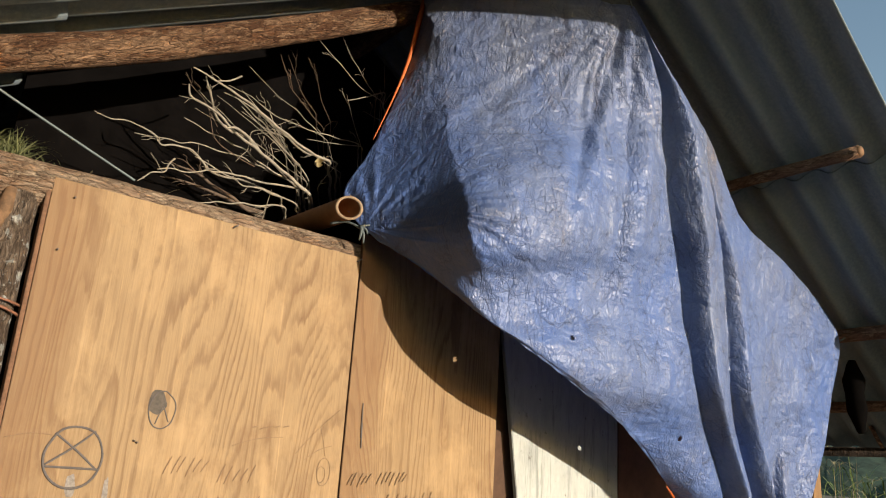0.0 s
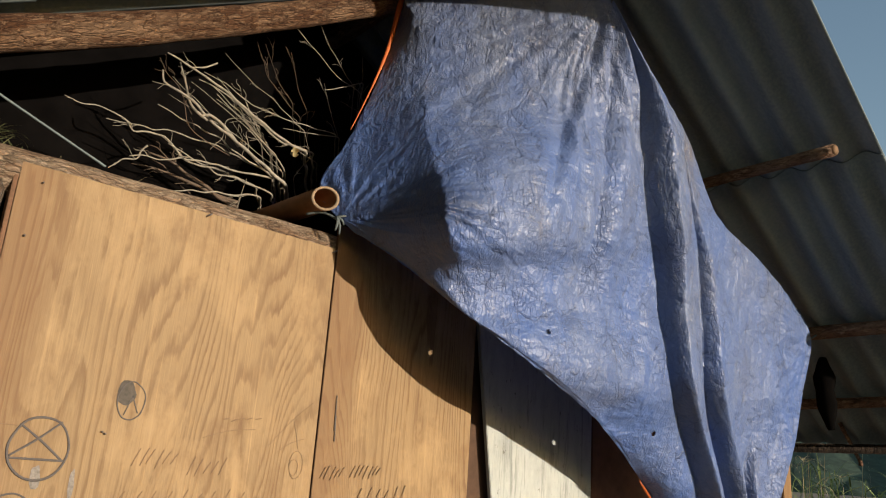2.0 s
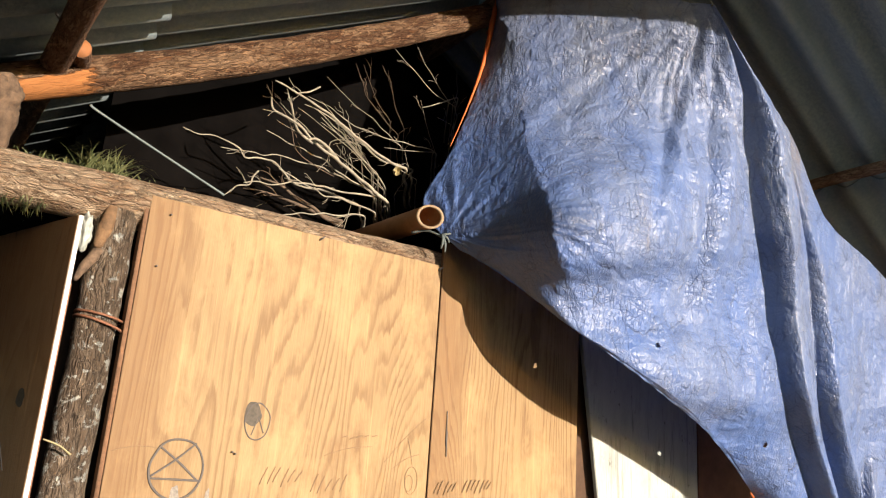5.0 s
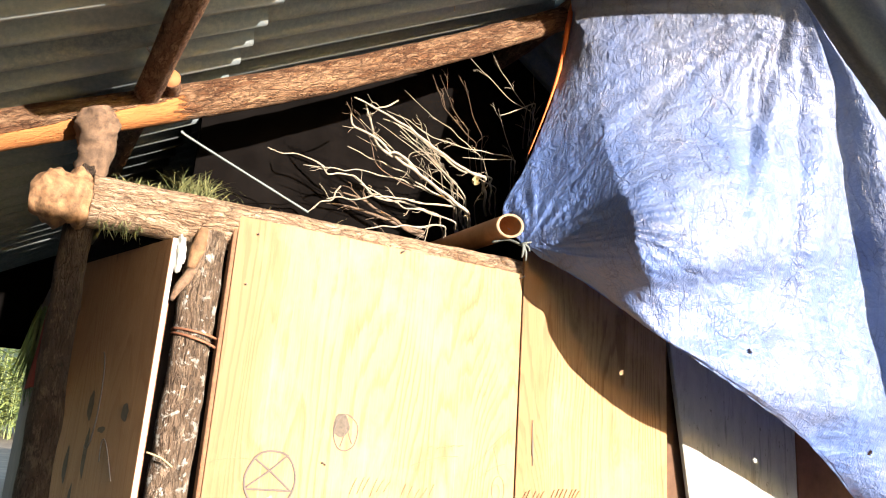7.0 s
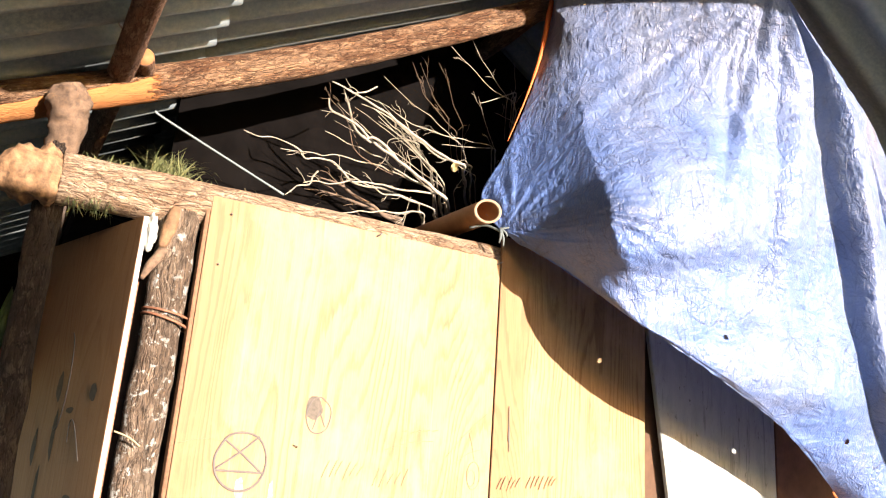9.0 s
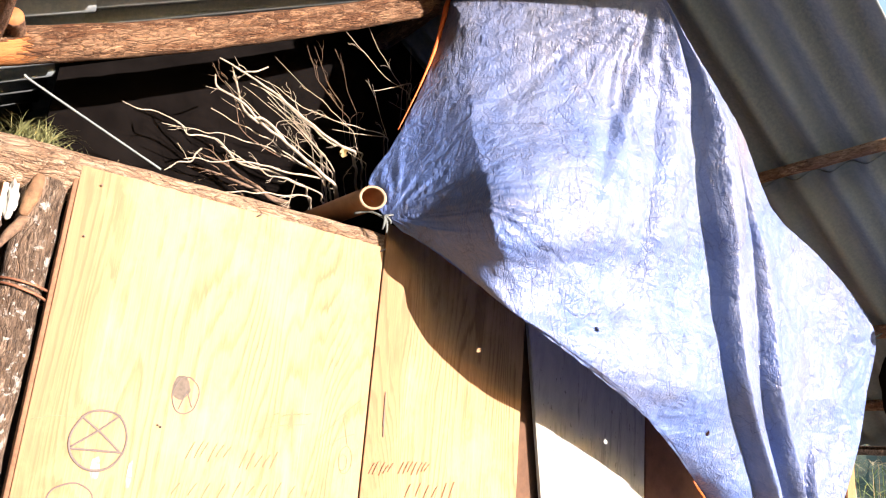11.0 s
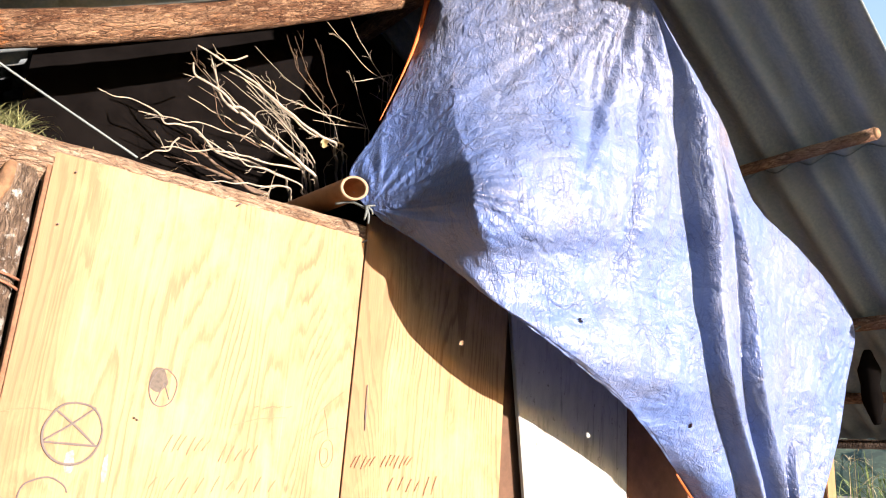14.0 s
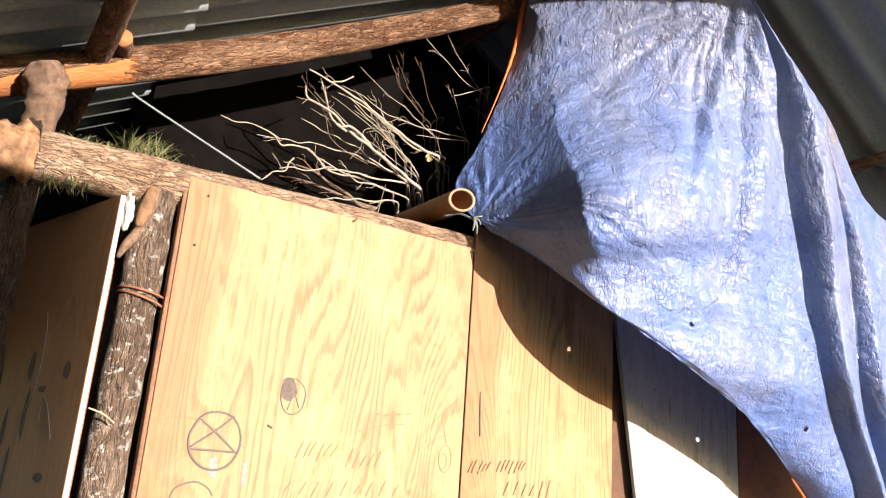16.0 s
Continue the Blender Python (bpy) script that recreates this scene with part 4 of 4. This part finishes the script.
def branch(a, b, r, mat, twigs, amp):
    kinks = crooked(a, b, max(4, int((b - a).length / 0.085)), amp)
    bm = bmesh.new()
    line = path(kinks, len(kinks) * 4)
    tube(bm, line, [r, r * 0.8, r * 0.35], 7, rough=0.18, rfreq=40)
    for _ in range(twigs):
        k = rb.randrange(len(line) // 4, len(line) - 2)
        d = (line[k + 1] - line[k - 1]).normalized()
        out = (d + Vector((rb.uniform(-0.6, 0.6), rb.uniform(-0.7, 0.4), rb.uniform(-0.75, 0.75)))).normalized()
        ln = rb.uniform(0.05, 0.20)
        tk = crooked(line[k], line[k] + out * ln, 4, 0.010)
        tube(bm, path(tk, 9), [r * 0.38, r * 0.12], 5)
        if ln > 0.1:
            q = tk[2]
            tube(bm, path(crooked(q, q + (out + Vector((rb.uniform(-0.7, 0.7), 0, rb.uniform(-0.7, 0.7)))).normalized() * ln * 0.4, 3, 0.006), 6), [r * 0.2, r * 0.1], 5)
    part("branch", bm, mat, brush)


def limb(y, r, mat, twigs, *line):
    """A crooked branch through points of the upright plane at y, its tip first and thin, with side twigs."""
    r *= 0.74 if r > 0.0046 else 0.55
    pts = [Vector((x, y + 0.10 * k / (len(line) - 1) + rb.uniform(-0.012, 0.012), z)) for k, (x, z) in enumerate(line)]
    if pts[-1].x > 1.45:
        pts.append(pts[-1] + Vector((0.24, 0.36, -0.05)))
    fine = [pts[0]]
    for a, b in zip(pts, pts[1:]):
        n = max(1, round((b - a).length / 0.06))
        for k in range(1, n + 1):
            q = a.lerp(b, k / n)
            fine.append(q + Vector((rb.uniform(-1, 1), rb.uniform(-1, 1), rb.uniform(-1, 1))) * (0.006 if r > 0.003 else 0.003))
    way = path(fine, len(fine) * 4)
    bm = bmesh.new()
    tube(bm, way, [r * 0.45, r * 0.85, r, r], 8, rough=0.22, rfreq=45)
    for _ in range(twigs):
        k = rb.randrange(2, max(4, int(len(way) * 0.7)))
        d = (way[k - 2] - way[k]).normalized()
        out = (d + Vector((rb.uniform(-0.5, 0.5), rb.uniform(-0.6, 0.3), rb.uniform(-0.8, 0.8)))).normalized()
        ln = rb.uniform(0.03, 0.13)
        tk = crooked(way[k], way[k] + out * ln, 4, 0.008)
        tube(bm, path(tk, 9), [min(r * 0.4, 0.0022), 0.0008], 5)
        if ln > 0.08:
            q = tk[2]
            tube(bm, path(crooked(q, q + (out + Vector((rb.uniform(-0.7, 0.7), 0, rb.uniform(-0.7, 0.7)))).normalized() * ln * 0.45, 3, 0.005), 6), [0.0012, 0.0007], 5)
    part("branch", bm, mat, brush)


limb(0.3, 0.0065, STICK, 5, (0.69, 2.83), (0.76, 2.83), (0.86, 2.85), (0.93, 2.83), (0.97, 2.80), (1.12, 2.83), (1.21, 2.76), (1.35, 2.77), (1.56, 2.75))
limb(0.33, 0.005, STICK, 4, (0.86, 2.81), (1.00, 2.83), (1.17, 2.87), (1.35, 2.87), (1.46, 2.87), (1.65, 2.84))
limb(0.24, 0.0115, STICK, 3, (1.01, 3.05), (1.03, 3.01), (1.17, 2.98), (1.30, 2.92), (1.40, 2.89), (1.50, 2.85), (1.67, 2.78))
limb(0.22, 0.0095, STICK, 3, (1.01, 3.12), (1.12, 3.11), (1.24, 3.09), (1.35, 3.06), (1.55, 2.98), (1.74, 2.96))
limb(0.26, 0.008, STICK, 3, (1.08, 3.12), (1.12, 3.06), (1.17, 3.01), (1.27, 2.96))
limb(0.25, 0.005, STICK, 2, (1.13, 3.12), (1.21, 3.18), (1.27, 3.23))
limb(0.28, 0.0045, STICK, 4, (1.19, 3.13), (1.31, 3.13), (1.46, 3.10), (1.63, 3.10), (1.93, 3.13))
limb(0.27, 0.006, STICK, 4, (1.17, 3.08), (1.29, 3.09), (1.43, 3.04), (1.52, 3.02), (1.64, 2.98), (1.81, 2.99))
limb(0.23, 0.01, STICK, 1, (1.19, 2.91), (1.24, 2.94), (1.30, 2.94), (1.43, 2.89))
limb(0.25, 0.0065, STICK, 4, (0.95, 2.66), (1.11, 2.70), (1.19, 2.74), (1.30, 2.76), (1.40, 2.77), (1.65, 2.80))
limb(0.28, 0.005, STICK, 2, (0.89, 2.60), (0.95, 2.66), (1.00, 2.69), (1.05, 2.77))
limb(0.24, 0.006, STICK, 4, (1.08, 2.75), (1.22, 2.73), (1.33, 2.72), (1.43, 2.73), (1.61, 2.72))
limb(0.22, 0.006, STICK, 3, (1.12, 2.56), (1.21, 2.60), (1.33, 2.63), (1.54, 2.68))
limb(0.29, 0.004, TWIG, 3, (1.12, 3.02), (1.17, 2.90), (1.22, 2.88), (1.41, 2.85))
limb(0.3, 0.0045, STICK, 2, (1.28, 2.81), (1.34, 2.89), (1.36, 2.99), (1.42, 3.03), (1.53, 3.04))
limb(0.38, 0.0035, TWIG, 5, (1.46, 3.44), (1.54, 3.31), (1.66, 3.24), (1.78, 3.20))
limb(0.4, 0.003, TWIG, 5, (1.51, 3.46), (1.63, 3.32), (1.74, 3.27))
limb(0.42, 0.003, TWIG, 4, (1.65, 3.48), (1.75, 3.34), (1.83, 3.27))
limb(0.24, 0.004, STICK, 3, (1.51, 3.54), (1.62, 3.50), (1.76, 3.43), (1.89, 3.40), (2.02, 3.38))
limb(0.3, 0.0035, STICK, 4, (1.70, 3.65), (1.82, 3.55), (1.95, 3.47), (2.02, 3.44))
limb(0.25, 0.005, STICK, 3, (1.76, 3.26), (1.87, 3.33), (1.97, 3.41), (2.04, 3.45))
limb(0.32, 0.003, STICK, 2, (2.00, 3.63), (2.05, 3.48), (2.07, 3.45))
limb(0.34, 0.003, STICK, 2, (1.81, 3.35), (1.89, 3.26), (1.98, 3.15))
limb(0.36, 0.003, STICK, 2, (1.92, 3.30), (2.10, 3.35))
limb(0.27, 0.0045, STICK, 2, (1.59, 3.01), (1.76, 3.06), (1.95, 3.12))
limb(0.26, 0.004, STICK, 2, (1.60, 2.96), (1.73, 2.95), (1.83, 2.94))
limb(0.31, 0.003, STICK, 1, (1.72, 3.06), (1.79, 2.96), (1.75, 2.86))
limb(0.18, 0.003, STICK, 0, (1.41, 2.69), (1.42, 2.56))
limb(0.37, 0.003, TWIG, 4, (1.03, 3.16), (1.08, 3.12), (1.15, 3.10), (1.24, 3.01))
limb(0.33, 0.0035, STICK, 3, (1.29, 3.28), (1.41, 3.23), (1.59, 3.19), (1.79, 3.12))
for _ in range(6):
    a = Vector((rb.uniform(1.3, 1.75), rb.uniform(0.3, 0.6), rb.uniform(2.5, 2.75)))
    b = a + Vector((rb.uniform(-0.55, -0.3), rb.uniform(-0.1, 0.05), rb.uniform(-0.08, 0.1)))
    branch(a, b, rb.uniform(0.005, 0.010), TWIG, 3, 0.012)
for _ in range(8):
    k = rb.random()
    tip = (1.02 + 0.30 * k + rb.uniform(-0.04, 0.04), 2.98 + 0.14 * k + rb.uniform(-0.06, 0.06))
    root = (1.60 + 0.12 * rb.random(), 2.80 + 0.14 * k + rb.uniform(-0.04, 0.04))
    limb(rb.uniform(0.24, 0.36), rb.uniform(0.0034, 0.0056), STICK, 2, tip, ((tip[0] + root[0]) / 2 + rb.uniform(-0.03, 0.03), (tip[1] + root[1]) / 2 + rb.uniform(-0.02, 0.04)), root)
for x, z, x1, z1 in ((0.72, 3.30, 0.66, 3.36), (1.43, 3.66, 1.41, 3.76)):
    branch(Vector((x, 0.16, z)), Vector((x1, 0.12, z1)), 0.003, STICK, 0, 0.003)
bm = bmesh.new()
bmesh.ops.create_grid(bm, x_segments=8, y_segments=8, size=0.03)
for v in bm.verts:
    u, w = v.co.x / 0.03, v.co.y / 0.03
    k = math.sqrt(max(0.05, 1 - 0.8 * u * u))
    v.co = Vector((1.622 + 0.016 * u, 0.22 - 0.02 * (u * u + w * w) + 0.006 * noise.noise(Vector((u * 2, w * 2, 1))), 2.885 + 0.022 * w * k))
tagged(obj("dead_leaf", bm, STRAW, (1.622, 0.22, 2.85)), "curled pale dead leaf caught in the branches", "leaf")

# cord from the rafter to the wall log
tagged(obj("cord", rod([(0.338, 0.21, 2.775), (0.403, 0.20, 2.741), (0.838, 0.13, 2.546)], [0.0045], 30, 7, rough=0.12, rfreq=60), CORD, (0.86, 0.13, 2.50)),
       "grey-green cord stretched from the rafter to the wall log", "cord")

# ---- grass and plants ----
def blade(bm, base, tip, width, droop, n=5):
    """One bent, tapering blade of grass."""
    d = tip - base
    flat = Vector((d.y, -d.x, 0))
    flat = flat.normalized() if flat.length > 1e-4 else Vector((1, 0, 0))
    flat = (flat + Vector((rb.uniform(-0.8, 0.8), rb.uniform(-0.8, 0.8), 0))).normalized()
    prev = None
    for k in range(n + 1):
        t = k / n
        p = base + d * t - Vector((0, 0, droop * t * t * t))
        w = width * (1 - t) ** 0.7 * (0.6 + 0.4 * min(1, t * 4)) * 0.5
        a, b = bm.verts.new(p - flat * w), bm.verts.new(p + flat * w)
        if prev:
            bm.faces.new((prev[0], prev[1], b, a))
        prev = (a, b)


def tuft(name, x0, x1, y, z, n, h, mat, label, lean=0.4, hang=False, width=0.006):
    bm = bmesh.new()
    for _ in range(n):
        b = Vector((rb.uniform(x0, x1), y + rb.uniform(-0.04, 0.05), z + rb.uniform(-0.01, 0.02)))
        hh = h * rb.uniform(0.4, 1.15)
        t = b + Vector((rb.uniform(-lean, lean) * hh, rb.uniform(-lean, lean * 0.4) * hh, -hh if hang else hh))
        blade(bm, b, t, width * rb.uniform(0.6, 1.3), 0.0 if hang else hh * rb.uniform(0.2, 1.3))
    return tagged(obj(name, bm, mat, ((x0 + x1) / 2, y, z), False), label, "grass", kind="stuff")


tuft("grass_tuft", 0.15, 0.36, 0.15, 2.49, 150, 0.06, GREEN_LOG, "short green grass growing on the wall log", 1.4, width=0.005)
tuft("grass_tuft", 0.34, 0.46, 0.13, 2.50, 320, 0.11, GREEN_LOG, "bushy drooping green grass growing on the wall log", 1.3, width=0.005)
tuft("grass_tuft", 0.46, 0.56, 0.14, 2.48, 70, 0.06, GREEN_LOG, "short green grass growing on the wall log", 1.2, width=0.004)
tuft("grass_tuft", 0.68, 0.80, 0.17, 2.46, 44, 0.10, STRAW, "dry thin grass on the wall log", 0.9, width=0.003)
tuft("grass_tuft", 0.84, 0.92, 0.17, 2.46, 36, 0.09, STRAW, "dry thin grass on the wall log", 0.9, width=0.003)
tuft("moss_fringe", 0.10, 0.24, 0.06, 2.34, 80, 0.06, GREEN_LOG, "green moss fringe under the wall log", 0.8, True)
tuft("root_fringe", 0.22, 0.40, 0.04, 2.335, 40, 0.02, STRAW, "brown root fibres under the wall log", 0.9, True, 0.002)


def maize(bm, x, y, h, lush, big=1.0):
    z0 = ground_z(x, y)
    base = Vector((x, y, z0))
    top = base + Vector((rb.uniform(-0.15, 0.15), rb.uniform(-0.15, 0.15), h))
    for ang in (0, math.pi / 2):
        w = Vector((math.cos(ang), math.sin(ang), 0)) * 0.012
        vs = [bm.verts.new(p) for p in (base - w, base + w, top + w * 0.3, top - w * 0.3)]
        bm.faces.new(vs)
    for k in range(lush):
        t = rb.uniform(0.1, 0.95)
        b = base.lerp(top, t)
        a = rb.uniform(0, 2 * math.pi)
        ln = rb.uniform(0.35, 0.8) * big ** 0.5
        blade(bm, b, b + Vector((math.cos(a) * ln, math.sin(a) * ln, rb.uniform(0.1, 0.5))), 0.05 * big * rb.uniform(0.6, 1.2), rb.uniform(0.1, 0.7), 6)


bm = bmesh.new()
for _ in range(330):
    maize(bm, rb.uniform(-7.0, 5.0), rb.uniform(25.0, 36.0), rb.uniform(2.2, 4.0), 20, 2.6)
tagged(obj("tall_grass", bm, GREEN, (0, 0, 0), False), "tall sunlit green maize on the slope behind the hut", "grass", kind="stuff")
bm = bmesh.new()
for _ in range(90):
    maize(bm, rb.uniform(7.5, 13.0), rb.uniform(-1.4, 4.5), rb.uniform(0.6, 1.1), 9, 0.55)
tagged(obj("tall_grass", bm, GREEN, (0, 0, 0), False), "green maize leaves beyond the eave", "grass", kind="stuff")
bm = bmesh.new()
for _ in range(60):
    x, y = rb.uniform(7.2, 9.5), rb.uniform(-1.2, 2.6)
    b = Vector((x, y, ground_z(x, y)))
    h = rb.uniform(0.75, 1.35)
    t = b + Vector((rb.uniform(-0.1, 0.1), rb.uniform(-0.1, 0.1), h))
    blade(bm, b, t, 0.012, 0.0)
    for _k in range(7):
        a = rb.uniform(0, 6.28)
        blade(bm, t, t + Vector((math.cos(a) * 0.26, math.sin(a) * 0.26, rb.uniform(0.0, 0.2))), 0.012, 0.16)
tagged(obj("dry_grass", bm, STRAW, (0, 0, 0), False), "dry straw-coloured seed heads beyond the eave", "grass", kind="stuff")

# ---- things under the roof sides ----
bm = bmesh.new()
for i in range(9):
    for j in range(13):
        u, w = i / 8, j / 12
        bm.verts.new((0.063 + (u - 0.5) * 0.07 * (0.5 + w), 0.70 + 0.02 * math.sin(u * 9 + w * 2), 2.171 - 0.363 * w + 0.01 * math.sin(u * 7)))
bm.verts.ensure_lookup_table()
for i in range(8):
    for j in range(12):
        a = i * 13 + j
        bm.faces.new([bm.verts[k] for k in (a, a + 1, a + 14, a + 13)])
rag = obj("red_rag", bm, RED_CLOTH, (0.06, 0.70, 2.17))
rag.modifiers.new("thickness", "SOLIDIFY").thickness = 0.006
tagged(rag, "dark red rag hanging behind the corner post", "rag")
bm = bmesh.new()
for _ in range(220):
    b = Vector((0.037 + rb.uniform(-0.03, 0.04), 0.80 + rb.uniform(-0.03, 0.03), 2.092 + rb.uniform(-0.08, 0.05)))
    blade(bm, b, b + Vector((rb.uniform(-0.06, 0.07), rb.uniform(-0.04, 0.04), rb.uniform(-0.34, -0.15))), 0.014, 0.0, 4)
tagged(obj("leaf_bundle", bm, GREEN_DARK, (-0.06, 0.8, 2.2), False), "dark bundle of dried leaves hanging in shade", "leaves", kind="stuff")
tagged(obj("pale_post", box(4.60, 4.70, -0.50, -0.44, -0.03, 2.35, 0.004), PLY_A, (4.65, -0.47, 0), False), "pale sawn post behind the tarpaulin edge", "post")
tagged(obj("dark_sack", rod([(4.95, -0.62, 2.41), (4.95, -0.62, 2.28), (4.97, -0.62, 2.10), (5.00, -0.62, 1.98)], [0.02, 0.06, 0.05, 0.02], 14, 14, rough=0.3, rfreq=12), BOARD_NEAR_BLACK, (4.95, -0.62, 2.41)),
       "dark sack hanging under the eave", "sack")
tagged(obj("eave_stick", rod([(5.62, -0.42, 2.08), (5.67, -0.46, 1.95), (5.70, -0.50, 1.84), (5.71, -0.50, 1.81)], [0.014, 0.012, 0.016], 12, 8, rough=0.2, rfreq=20), BARK_POLE, (5.62, -0.42, 2.08)),
       "crooked stick hooked over the eave beam", "stick")
